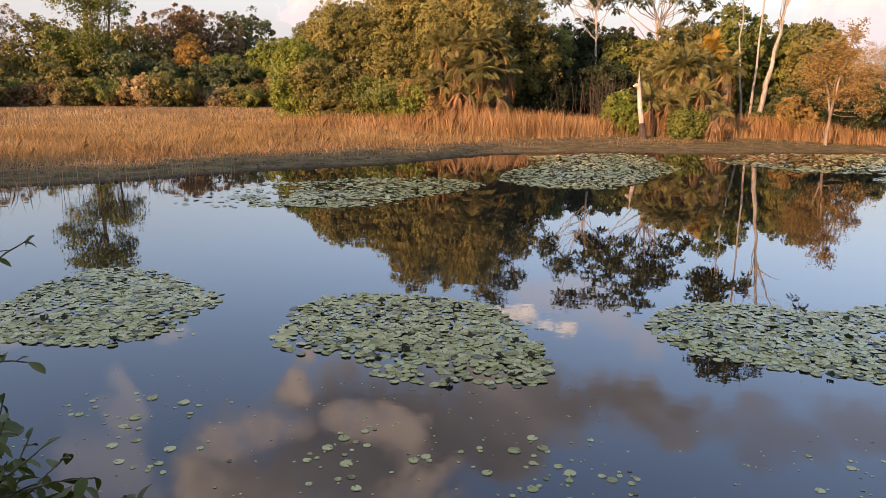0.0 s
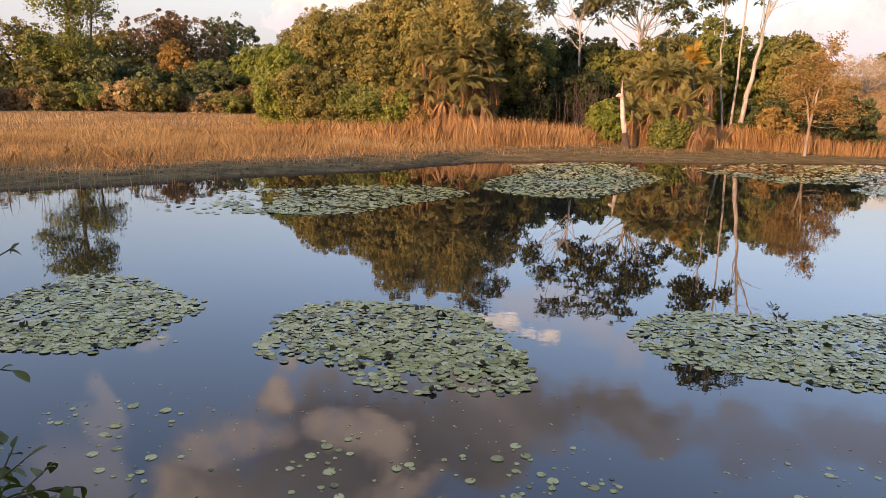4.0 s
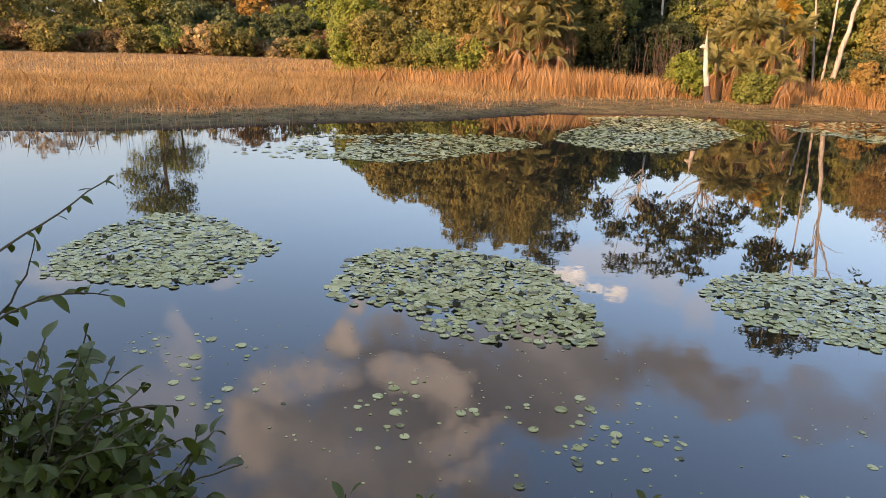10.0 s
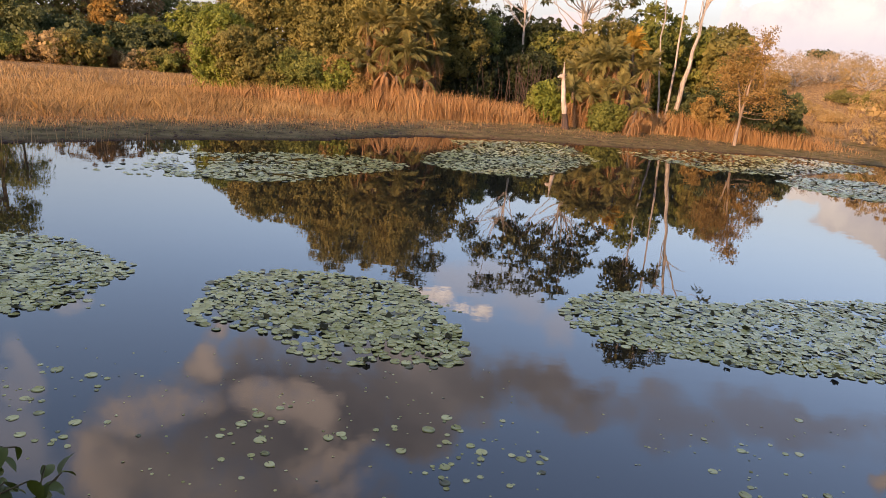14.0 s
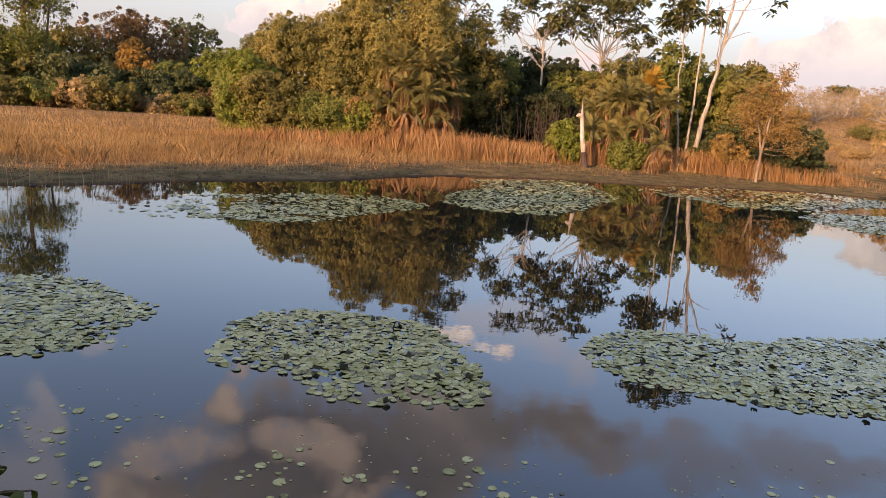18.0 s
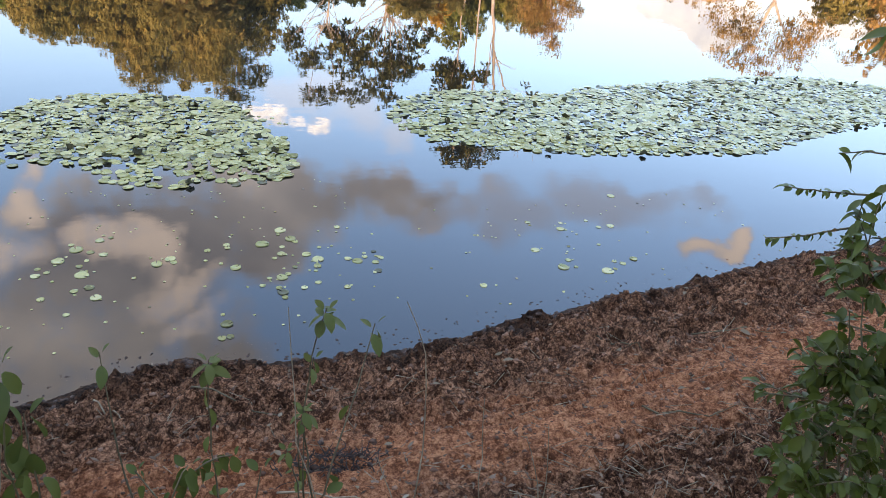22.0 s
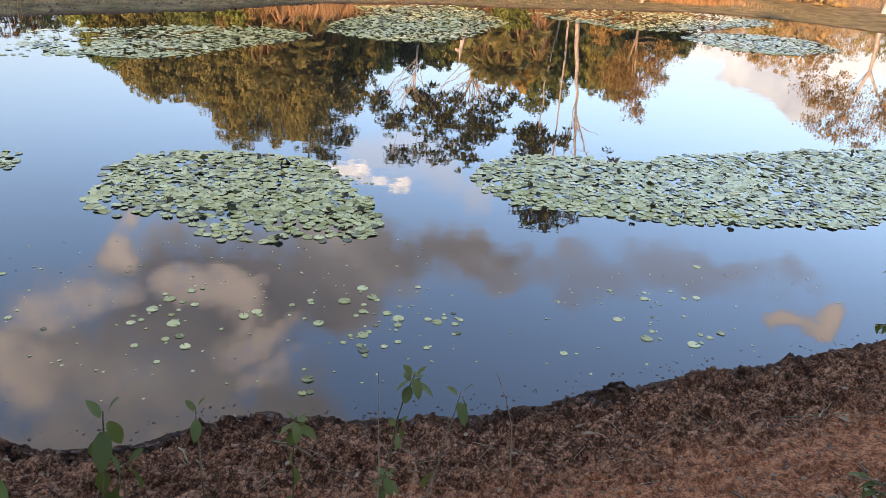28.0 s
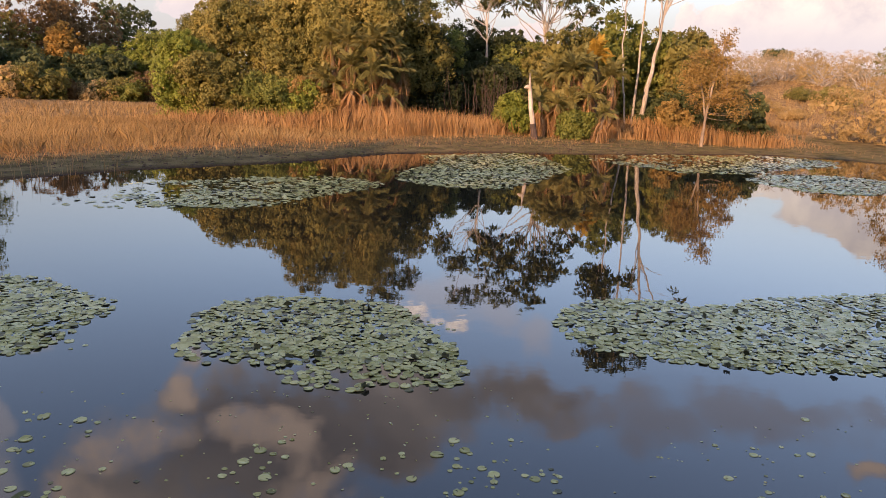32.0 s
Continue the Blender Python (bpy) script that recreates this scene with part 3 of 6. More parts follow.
def wobble(x, y, f, seed):
    r = np.random.default_rng(seed)
    out = np.zeros_like(x)
    for k in range(9):
        a, ph = r.uniform(0, 2 * np.pi, 2)
        q = f * 1.5 ** (k * 0.5) * r.uniform(0.8, 1.2)
        out += np.sin((x * np.cos(a) + y * np.sin(a)) * q + ph) / 1.5 ** (k * 0.35)
    return out / 3.5


def grit(x, y, f, seed):
    """Smooth random relief of one size, about -1 to 1."""
    u, v = x * f, y * f
    i, j = np.floor(u).astype(np.int64), np.floor(v).astype(np.int64)
    a, c = u - i, v - j
    a, c = a * a * (3 - 2 * a), c * c * (3 - 2 * c)

    def h(p, q):
        k = (p * 374761393 + q * 668265263 + seed * 974711) & 0x7FFFFFFF
        k = ((k ^ (k >> 13)) * 1274126177) & 0x7FFFFFFF
        return ((k ^ (k >> 16)) & 0xFFFF) / 32767.5 - 1

    top = h(i, j) * (1 - a) + h(i + 1, j) * a
    return top * (1 - c) + (h(i, j + 1) * (1 - a) + h(i + 1, j + 1) * a) * c


def near_share(x, y):
    t = np.clip((11 - y) / 5, 0, 1)
    return t * t * (3 - 2 * t)


def ground_height(x, y, rough=True):
    x, y = np.asarray(x, float), np.asarray(y, float)
    s = shore_distance(np.stack([x.ravel(), y.ravel()], 1)).reshape(x.shape)
    s = s + (0.035 * wobble(x, y, 2.6, 5) + 0.05 * grit(x, y, 6, 13))  * np.exp(-((s / 1.5) ** 2))
    near = near_share(x, y)
    inland = np.maximum(s, 0)
    bank = 0.05 * np.clip(inland / 0.12, 0, 1) + 0.27 * np.minimum(inland, 4.2) + 0.02 * np.clip(inland - 4.2, 0, 60)
    flat = 0.02 * np.clip(inland / 0.4, 0, 1) + 0.028 * np.minimum(inland, 10) + 0.004 * np.clip(inland - 7, 0, 60)
    hill = np.clip((x - 17) / 22, 0, 1) * np.clip((y - 36) / 28, 0, 1.3) * 3.1
    z = near * bank + (1 - near) * (flat + hill + 0.05 * wobble(x, y, 0.4, 8) * np.clip(inland / 6, 0, 1))
    if rough:
        amp = near * np.clip(inland / 0.14, 0, 1) * 0.058
        trod = np.exp(-(((inland - 1.3) / 0.38) ** 2))
        wx, wy = x + 0.05 * grit(x, y, 7, 11), y + 0.05 * grit(x, y, 7, 12)
        lumps = 0.7 * grit(wx, wy, 3.5, 1) + 0.75 * grit(wx, wy * 1.4, 8, 2) + 0.8 * np.abs(grit(wx, wy, 14, 3)) + 0.5 * grit(wx, wy, 26, 4) + 0.55 * np.abs(grit(wx, wy, 37, 14))
        ripple = 0.018 * near * trod * np.sin(inland * 62 + 2.6 * wobble(x, y, 3.5, 7)) * np.clip(0.5 + grit(x, y, 3, 9), 0, 1)
        z = z + amp * (1 - 0.72 * trod) * lumps + ripple
        z = np.where(s > 0, np.maximum(z, 0.012), z)
    return np.where(s < 0, np.maximum(-0.8, s * 0.35) - 0.01, z), s


def ground_z(x, y):
    return float(ground_height(np.array([x]), np.array([y]))[0][0])


def spaced(edges):
    """Grid lines: rows of (from, to, step)."""
    out = [np.arange(a, c, st) for a, c, st in edges]
    return np.unique(np.round(np.concatenate([*out, [edges[-1][1]]]), 4))


gx = spaced([(-3000, -300, 300), (-300, -60, 20), (-60, -20, 2.5), (-20, -3, 0.5), (-3, -1.4, 0.08), (-1.4, 5.2, 0.012), (5.2, 6.4, 0.06), (6.4, 9, 0.15), (9, 30, 0.6), (30, 90, 3), (90, 300, 20), (300, 3000, 300)])
gy = spaced([(-3000, -300, 300), (-300, -30, 20), (-30, -2, 1.5), (-2, 0.8, 0.2), (0.8, 1.5, 0.06), (1.5, 4.4, 0.012), (4.4, 4.7, 0.06), (4.7, 8, 0.3), (8, 40, 0.6), (40, 120, 3), (120, 300, 20), (300, 3000, 300)])
X, Y = np.meshgrid(gx, gy, indexing="ij")
Zg, Sg = ground_height(X, Y)
b = Build()
ii, jj = np.meshgrid(np.arange(len(gx) - 1), np.arange(len(gy) - 1), indexing="ij")
w = len(gy)
b.add(np.stack([X, Y, Zg], -1).reshape(-1, 3), np.stack([ii * w + jj, (ii + 1) * w + jj, (ii + 1) * w + jj + 1, ii * w + jj + 1], -1).reshape(-1, 4))
me = b.mesh("ground", SOIL)
for key, val in (("inland", Sg), ("near_bank", near_share(X, Y))):
    me.attributes.new(key, "FLOAT", "POINT").data.foreach_set("value", val.ravel().astype(np.float32))
tagged(new("ground", me), "brown muddy bank, trodden reddish path and dry meadow", "ground", kind="structure")

b = Build()
b.add([(-18, 3, 0), (25, 3, 0), (25, 35, 0), (-18, 35, 0)], [(0, 1, 2, 3)])
tagged(new("water", b.mesh("water", WATER)), "calm pond water mirroring trees, blue sky and clouds", "water", kind="structure")

# ---- far woods: broadleaf trees, bushes ----


def bush(name, label, az, d, h, wide, mat, seed, leaf=0.2, count=4200, deep=None, low=0.0, category="bush", bare=0):
    """A bush or low tree: several stems and a crown of clumped leaves down to the ground."""
    rng = np.random.default_rng(seed)
    x, y = polar(az, d)
    z = ground_z(x, y)
    ob = thing(name, label, category, pose(x, y, z - 0.03))
    k = max(3, int(4 + wide))
    blobs = [((0, 0, low + (h - low) * 0.5), (wide * 0.72, (deep or wide) * 0.72, (h - low) * 0.5))] if wide > 1.4 else [((0, 0, h * 0.4), (wide * 0.4, wide * 0.4, h * 0.4))]
    for i in range(k * 2):
        a = rng.uniform(0, 2 * np.pi)
        rr = rng.uniform(0.3, 0.85)
        zz = low + (h - low) * rng.uniform(0.12, 0.86)
        s = rng.uniform(0.16, 0.42)
        blobs.append(((math.cos(a) * wide * rr, math.sin(a) * (deep or wide) * rr, zz), (wide * s, wide * s, min(h * 0.3, (h - zz)))))
    count, leaf = (int(count * 3.6), leaf * 0.80) if d < 50 and h < 9 else (int(count * 3.2), leaf * 0.72)
    thin_leaf = mat in (GREY, STRAW)
    crown = Build()
    mids = lobed_crown(crown, rng, blobs, count, 0.17 + 0.055 * wide, leaf, 0.28 if thin_leaf else 0.55, 0.03 if thin_leaf else 0.14)
    for i in range(5 + bare):
        tip = mids[rng.integers(len(mids))]
        base = rng.normal(0, 0.12 * wide, 3) * [1, 1, 0]
        p = bent(rng, base, tip * (1.0 if i > 4 else 0.85), 0.08)
        r0 = 0.02 + 0.011 * h
        b = Build()
        tube(b, p, np.linspace(r0, 0.012, len(p)), 6)
        part("stem", b.mesh("stem", PALE if bare else BARK), ob)
    part("crown", crown.mesh("crown", mat, flat=True), ob)
    return ob


def tall_tree(name, label, az, d, stems, crowns, mat, seed, leaf=0.3, clumps=90, per=22, spread=0.42, bark=None, twigs=14, limb_count=9, tufts=0):
    """A tall tree. stems: (x, y, lean x, lean y, height, radius); crowns: ellipsoids in the tree's own place, across the view and up."""
    rng = np.random.default_rng(seed)
    x, y = polar(az, d)
    ob = thing(name, label, "tree", pose(x, y, ground_z(x, y) - 0.05, 0, 0, -az))
    pts, mids = crown_points(rng, crowns, clumps, per, spread, 0.25)
    heads = []
    for sx, sy, lx, ly, h, r, *foot in stems:
        b = Build()
        p = bent(rng, (sx, sy, foot[0] if foot else 0), (sx + lx, sy + ly, h), 0.012, 9)
        tube(b, p, np.linspace(r, r * 0.42, 9) * (1 + rng.normal(0, 0.05, 9)), 9)
        part("trunk", b.mesh("trunk", bark or PALE), ob)
        heads.append((p, r))
    tree_bark = bark or PALE
    limbs = []
    picks = mids[rng.permutation(len(mids))[: min(limb_count, len(mids))]]
    for m in picks:
        p, r = heads[int(np.argmin([abs(q[-1][0] - m[0]) + 0.5 * abs(q[-1][1] - m[1]) for q, _ in heads]))]
        k = int(rng.integers(6, 9))
        u, mid_way = np.linspace(0, 1, 9)[:, None], p[k] + (m - p[k]) * [0.62, 0.62, rng.uniform(0.15, 0.45)]
        line = (1 - u) ** 2 * p[k] + 2 * u * (1 - u) * mid_way + u**2 * m + rng.normal(0, 0.05, (9, 3)) * np.sin(np.pi * u)
        b = Build()
        tube(b, line, np.linspace(r * 0.27, 0.012, 9), 6)
        part("branch", b.mesh("branch", tree_bark), ob)
        limbs.append(line)
    for p, r in heads:
        limbs.append(p[5:])
    joints = np.concatenate(limbs)
    for m in mids[rng.permutation(len(mids))[: min(60, len(mids))]]:
        low_enough = joints[joints[:, 2] < m[2] + 0.1]
        q = low_enough[np.argmin(np.linalg.norm(low_enough - m, axis=1))] if len(low_enough) else joints[0]
        b = Build()
        tube(b, bent(rng, q, m, 0.08, 5), np.linspace(0.018, 0.007, 5), 4)
        part("branch", b.mesh("branch", tree_bark), ob)
    for i in range(twigs):
        p, r = heads[rng.integers(len(heads))]
        tip = p[-1] + rng.normal(0, 1, 3) * [0.9, 0.6, 0.5] + [0, 0, 0.9]
        b = Build()
        tube(b, bent(rng, p[-1 - int(rng.integers(2))], tip, 0.08, 5), np.linspace(r * 0.2, 0.008, 5), 5)
        part("branch", b.mesh("branch", bark or PALE), ob)
    b = Build()
    if tufts:
        rosettes(b, rng, np.concatenate([mids, mids + rng.normal(0, spread, mids.shape)]), tufts, leaf)
    else:
        leaves(b, rng, pts, leaf, 0.5)
    part("crown", b.mesh("crown", mat, flat=True), ob)
    return ob


LEFT_WOOD = [  # heading, distance, height, half width, foliage, leaf length
    (-41, 66, 6.0, 4.5, OLIVE, "olive"), (-36.5, 64, 5.6, 4.2, BROWN, "brown"), (-31.5, 62, 6.6, 3.6, GREY, "greyish half-bare"), (-28.3, 61, 5.6, 3.2, OLIVE, "olive"),
    (-25.8, 60, 5.0, 2.6, GREEN, "vine-covered green"), (-22.3, 63, 5.6, 3.0, OLIVE, "olive"), (-19.6, 66, 7.2, 3.6, BROWN, "reddish brown"), (-16.9, 67, 7.0, 3.4, BROWN, "reddish brown"),
    (-18.4, 60, 4.7, 1.7, ORANGE, "orange-yellow"), (-14.2, 73, 7.6, 2.7, DARK, "dark round-headed"), (-15.4, 61, 3.5, 2.6, GREEN, "fresh green"), (-13.2, 60, 4.2, 2.6, BRIGHT, "bright green"),
    (-11.6, 58, 4.8, 2.8, GREEN, "green"), (-23.5, 58, 3.4, 3.0, DARK, "dark green"), (-27.5, 57, 3.0, 3.0, OLIVE, "olive"), (-20.8, 58, 3.0, 3.0, DARK, "dark green"), (-33.5, 57, 3.6, 3.4, OLIVE, "olive"), (-17.3, 57.5, 2.8, 2.6, DARK, "dark green"), (-38.5, 58, 3.6, 3.6, BROWN, "brown")]
for i, (az, d, h, wd, mat, word) in enumerate(LEFT_WOOD):
    bush("woodland_tree" if h > 4.4 else "woodland_bush", f"{word} leafy growth at the back of the meadow", az, d, h, wd, mat, 100 + i, leaf=0.26, count=4200, category="tree" if h > 4.4 else "bush", bare=14 if mat is GREY else 0)
for i in range(26):
    az = -43 + i * 1.3
    r = np.random.default_rng(300 + i)
    bush("scrub_bush", "low straw-coloured scrub along the meadow's edge", az + r.uniform(-0.5, 0.5), 53.5 + r.uniform(-1, 1.5), r.uniform(0.8, 1.9), r.uniform(1.1, 2.0), (STRAW, OLIVE, GREEN, BROWN)[i % 4], 330 + i, leaf=0.2, count=1500)
tall_tree("vine_tree", "tall tree hung with green climbing vines", -25.2, 58, [(0, 0, 0.3, 0, 9.5, 0.24), (0.7, 0.2, 1.0, 0, 7.5, 0.14)],
          [((0, 0, 10.0), (2.6, 2, 1.5)), ((0.6, 0, 6.9), (2.4, 2, 1.2)), ((-1.6, 0, 8.3), (1.3, 1.2, 0.8)), ((0.2, 0, 3.8), (1.7, 1.4, 2.0))], GREEN, 11, leaf=0.2, clumps=190, per=80, spread=0.40, bark=BARK)

# the big dome of trees in the middle and what grows round it
DOME = [("dome_tree", "broad sunburnt olive tree with a domed crown", 0.6, 40.5, 8.5, 3.6, GOLDEN, 16000), ("dome_tree", "olive-green tree merged into the domed thicket", 3.3, 41.5, 6.8, 2.9, OLIVE, 9500),
        ("dome_tree", "golden olive tree on the flank of the thicket", -3.9, 40.0, 6.4, 2.7, GOLDEN, 9000), ("thicket_tree", "sunburnt olive tree in the thicket", -7.2, 40.5, 5.9, 2.4, GOLDEN, 6000),
        ("thicket_tree", "green tree at the thicket's end", -9.8, 41.0, 5.0, 2.2, OLIVE, 5200), ("thicket_bush", "bright green bush before the thicket", -11.2, 39.0, 3.9, 1.6, BRIGHT, 3400),
        ("thicket_bush", "green bush at the foot of the thicket", -6.0, 37.6, 2.1, 1.6, GREEN, 2600), ("thicket_bush", "leafy green bush at the foot of the thicket", -3.6, 37.2, 1.9, 1.4, BRIGHT, 2000),
        ("thicket_bush", "brown-green bush at the foot of the thicket", -9.0, 37.6, 2.9, 1.7, OLIVE, 3200), ("thicket_bush", "rusty bush at the thicket's foot", -1.6, 37.3, 2.3, 1.3, RUST, 2200),
        ("thicket_tree", "tree on the thicket's shaded flank, leaf colour darkened for shade", 5.2, 42.5, 5.2, 2.0, SHADE_LEAF, 4600), ("thicket_tree", "green tree catching light beside the hollow", 7.0, 44.0, 5.0, 1.7, GREEN, 3600)]
for i, (nm, lab, az, d, h, wd, mat, cnt) in enumerate(DOME):
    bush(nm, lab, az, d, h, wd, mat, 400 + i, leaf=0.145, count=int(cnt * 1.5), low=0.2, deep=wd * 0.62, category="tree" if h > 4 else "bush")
# trees deep in the hollow take the foliage with shade in its colour
for i, (az, d, h, wd, mat) in enumerate([(8.6, 47.5, 5.3, 2.2, SHADE_LEAF), (11.0, 48.5, 5.4, 2.2, SHADE_LEAF), (13.2, 47.5, 4.7, 2.2, GREEN), (15.4, 46, 4.6, 2.2, OLIVE), (10.0, 44.5, 3.2, 1.6, SHADE_LEAF), (12.6, 43.5, 3.4, 1.4, SHADE_LEAF), (7.2, 42.0, 2.6, 1.3, SHADE_LEAF),
                                         (17.8, 46, 5.6, 2.2, OLIVE), (20.4, 46, 5.2, 2.2, GREEN), (23.2, 46, 5.2, 2.2, GREEN), (25.2, 45, 5.4, 2.0, OLIVE), (9.5, 56, 6.6, 3, SHADE_LEAF), (14, 56, 5.2, 3, OLIVE), (19, 56, 6.2, 3, DARK), (24, 55, 5.6, 2.6, OLIVE)]):
    bush("hollow_tree", "shaded tree in the dark hollow of the wood" if mat in (DARK, SHADE_LEAF) else "green tree in the wood behind the palms", az, d, h, wd, mat, 450 + i, leaf=0.22, count=4200, category="tree")


def stems_thicket(az, d, wide, h, seed):
    rng = np.random.default_rng(seed)
    x, y = polar(az, d)
    b = Build()
    for i in range(46):
        p = np.array([rng.uniform(-wide, wide), rng.uniform(-0.8, 0.8), 0])
        tip = p + [rng.normal(0, 0.5), rng.normal(0, 0.3), h * rng.uniform(0.4, 1)]
        tube(b, bent(rng, p, tip, 0.06, 5), np.linspace(rng.uniform(0.012, 0.03), 0.008, 5), 4)
    ob = new("dead_stems", b.mesh("dead_stems", WETWOOD))
    ob.matrix_world = pose(x, y, ground_z(x, y) - 0.03, 0, 0, -az)
    tagged(ob, "tangle of grey dead stems in the shaded hollow", "stems", kind="stuff")


stems_thicket(9.5, 41.5, 2.0, 3.0, 21)
stems_thicket(12.4, 41.0, 1.2, 3.0, 22)

# tall pale-barked trees
tall_tree("pale_tree", "tall pale-barked tree with open leafy crown", 14.9, 48, [(0, 0, 0.1, 0, 5.9, 0.17)],
          [((-0.7, 0, 8.6), (3.1, 2.4, 2.0)), ((-2.8, 0, 7.2), (1.3, 1.4, 0.9)), ((2.2, 0, 7.2), (1.3, 1.4, 0.9)), ((-0.6, 0, 10.8), (1.7, 1.6, 0.7)), ((1.1, 0, 9.2), (1.4, 1.2, 0.8))], HIGH_LEAF, 31, leaf=0.40, clumps=195, per=2, spread=0.34, twigs=6, limb_count=18, tufts=11)
tall_tree("pale_tree", "slender pale tree with a thin crown", 10.9, 47, [(0, 0, -0.3, 0, 6.4, 0.11)],
          [((-0.4, 0, 10.8), (1.7, 1.3, 0.45)), ((-2.3, 0, 7.4), (0.9, 0.9, 0.9)), ((-1.3, 0, 8.6), (1.3, 1.0, 0.7)), ((0.5, 0, 7.8), (0.8, 0.8, 0.6))], HIGH_LEAF, 32, leaf=0.38, clumps=74, per=2, spread=0.3, twigs=6, limb_count=14, tufts=10)
tall_tree("pale_tree", "leaning white-barked tree with bare upper limbs", 22.2, 41, [(-0.1, 0, 0.8, 0.1, 6.4, 0.14), (0.68, 0.1, 1.7, 0, 10.6, 0.05, 6.1), (0.68, 0.1, 0.25, 0, 11.4, 0.08, 6.2), (-0.45, 0.2, 0.15, 0, 9.0, 0.07), (-0.75, -0.1, -0.5, 0, 7.4, 0.06)],
          [((-1.4, 0, 8.0), (1.1, 1.0, 0.9)), ((-0.3, 0, 12.2), (1.8, 1.2, 0.6)), ((-1.9, 0, 7.2), (0.7, 0.7, 0.5)), ((3.0, 0, 8.5), (0.3, 0.3, 0.2)), ((0.3, 0, 7.6), (0.5, 0.5, 0.5))], HIGH_LEAF, 33, leaf=0.38, clumps=110, per=2, spread=0.28, twigs=18, tufts=10)
tall_tree("pale_tree", "thin tall tree rising behind the domed thicket", 4.3, 46, [(0, 0, 0.3, 0, 7.4, 0.11), (0.3, 0, -0.6, 0, 7.8, 0.09)],
          [((0.3, 0, 9.2), (1.5, 1.2, 1.3)), ((-0.6, 0, 10.6), (1.2, 1.0, 0.7)), ((1.2, 0, 7.2), (0.8, 0.8, 1.2))], HIGH_LEAF, 34, leaf=0.36, clumps=80, per=2, spread=0.28, limb_count=12, tufts=10)
# rust-leaved trees
tall_tree("rust_tree", "small tree with rusty brown dry-season leaves", 26.6, 37, [(0, 0, 0.05, 0, 1.5, 0.10), (0.04, 0, -0.55, 0.1, 3.6, 0.06, 1.35), (0.05, 0, 0.5, -0.1, 4.9, 0.06, 1.4)],
          [((0.1, 0, 2.7), (1.2, 1.0, 1.1)), ((0.5, 0, 4.5), (0.6, 0.6, 1.0)), ((-0.85, 0, 3.2), (0.6, 0.6, 1.0)), ((1.2, 0, 2.9), (0.6, 0.6, 0.9)), ((-0.2, 0, 3.9), (0.7, 0.6, 0.7)), ((1.5, 0, 2.0), (0.5, 0.5, 0.6))], RUST, 35, leaf=0.10, clumps=210, per=64, spread=0.17, twigs=0, bark=TAN)
tall_tree("rust_tree", "tall pale tree with rust-brown leaves on the pond's far side", 41.8, 44, [(0, 0, 0.1, 0, 2.6, 0.15), (0.1, 0.1, 1.3, 0, 4.4, 0.08, 2.3), (0.1, 0, -0.7, 0, 4.8, 0.08, 2.4)],
          [((0.2, 0, 4.7), (2.8, 2.0, 1.6)), ((-1.8, 0, 3.4), (1.3, 1.2, 1.1)), ((2.0, 0, 3.6), (1.3, 1.2, 1.1))], RUST, 36, leaf=0.13, clumps=190, per=50, spread=0.2, twigs=24, limb_count=18)
for i, (az, d, h, wd, mat, lab) in enumerate([(20.7, 42.8, 6.2, 1.3, GREEN, "narrow dark green tree behind the palms"), (24.4, 40.8, 2.7, 1.2, DARK, "dark leafy bush beside the white trunks"), (22.6, 41.8, 2.0, 1.0, DARK, "dark leafy bush below the white trunks"),
                                              (29.0, 41, 2.5, 1.5, DARK, "dark shrub in the shade of the rusty tree"), (24.9, 42.5, 5.0, 1.3, OLIVE, "grey-green bush behind the rusty tree"), (12.9, 38.0, 1.7, 0.8, GREEN, "fresh green bush on the far bank"),
                                              (13.6, 37.2, 1.9, 0.9, BRIGHT, "fresh green bush behind the dead trunk"), (16.9, 36.4, 1.2, 0.8, GREEN, "fresh green bush under the palms"), (18.0, 36.6, 1.1, 0.6, GREEN, "green bush under the palms"), (24.6, 39.5, 1.9, 0.8, RUST, "rusty dry bush beside the reeds"), (37.0, 46, 3.0, 2.4, STRAW, "straw-coloured bush on the slope"),
                                              (46.5, 46, 3.4, 2.2, OLIVE, "olive bush on the slope"), (51, 45, 5.0, 3.0, RUST, "rusty tree on the pond's side"), (57, 42, 5.5, 3.0, OLIVE, "olive tree on the pond's side")]):
    bush("bank_bush" if h < 4.5 else "bank_tree", lab, az, d, h, wd, mat, 500 + i, leaf=0.18, count=3200, category="bush" if h < 4.5 else "tree")
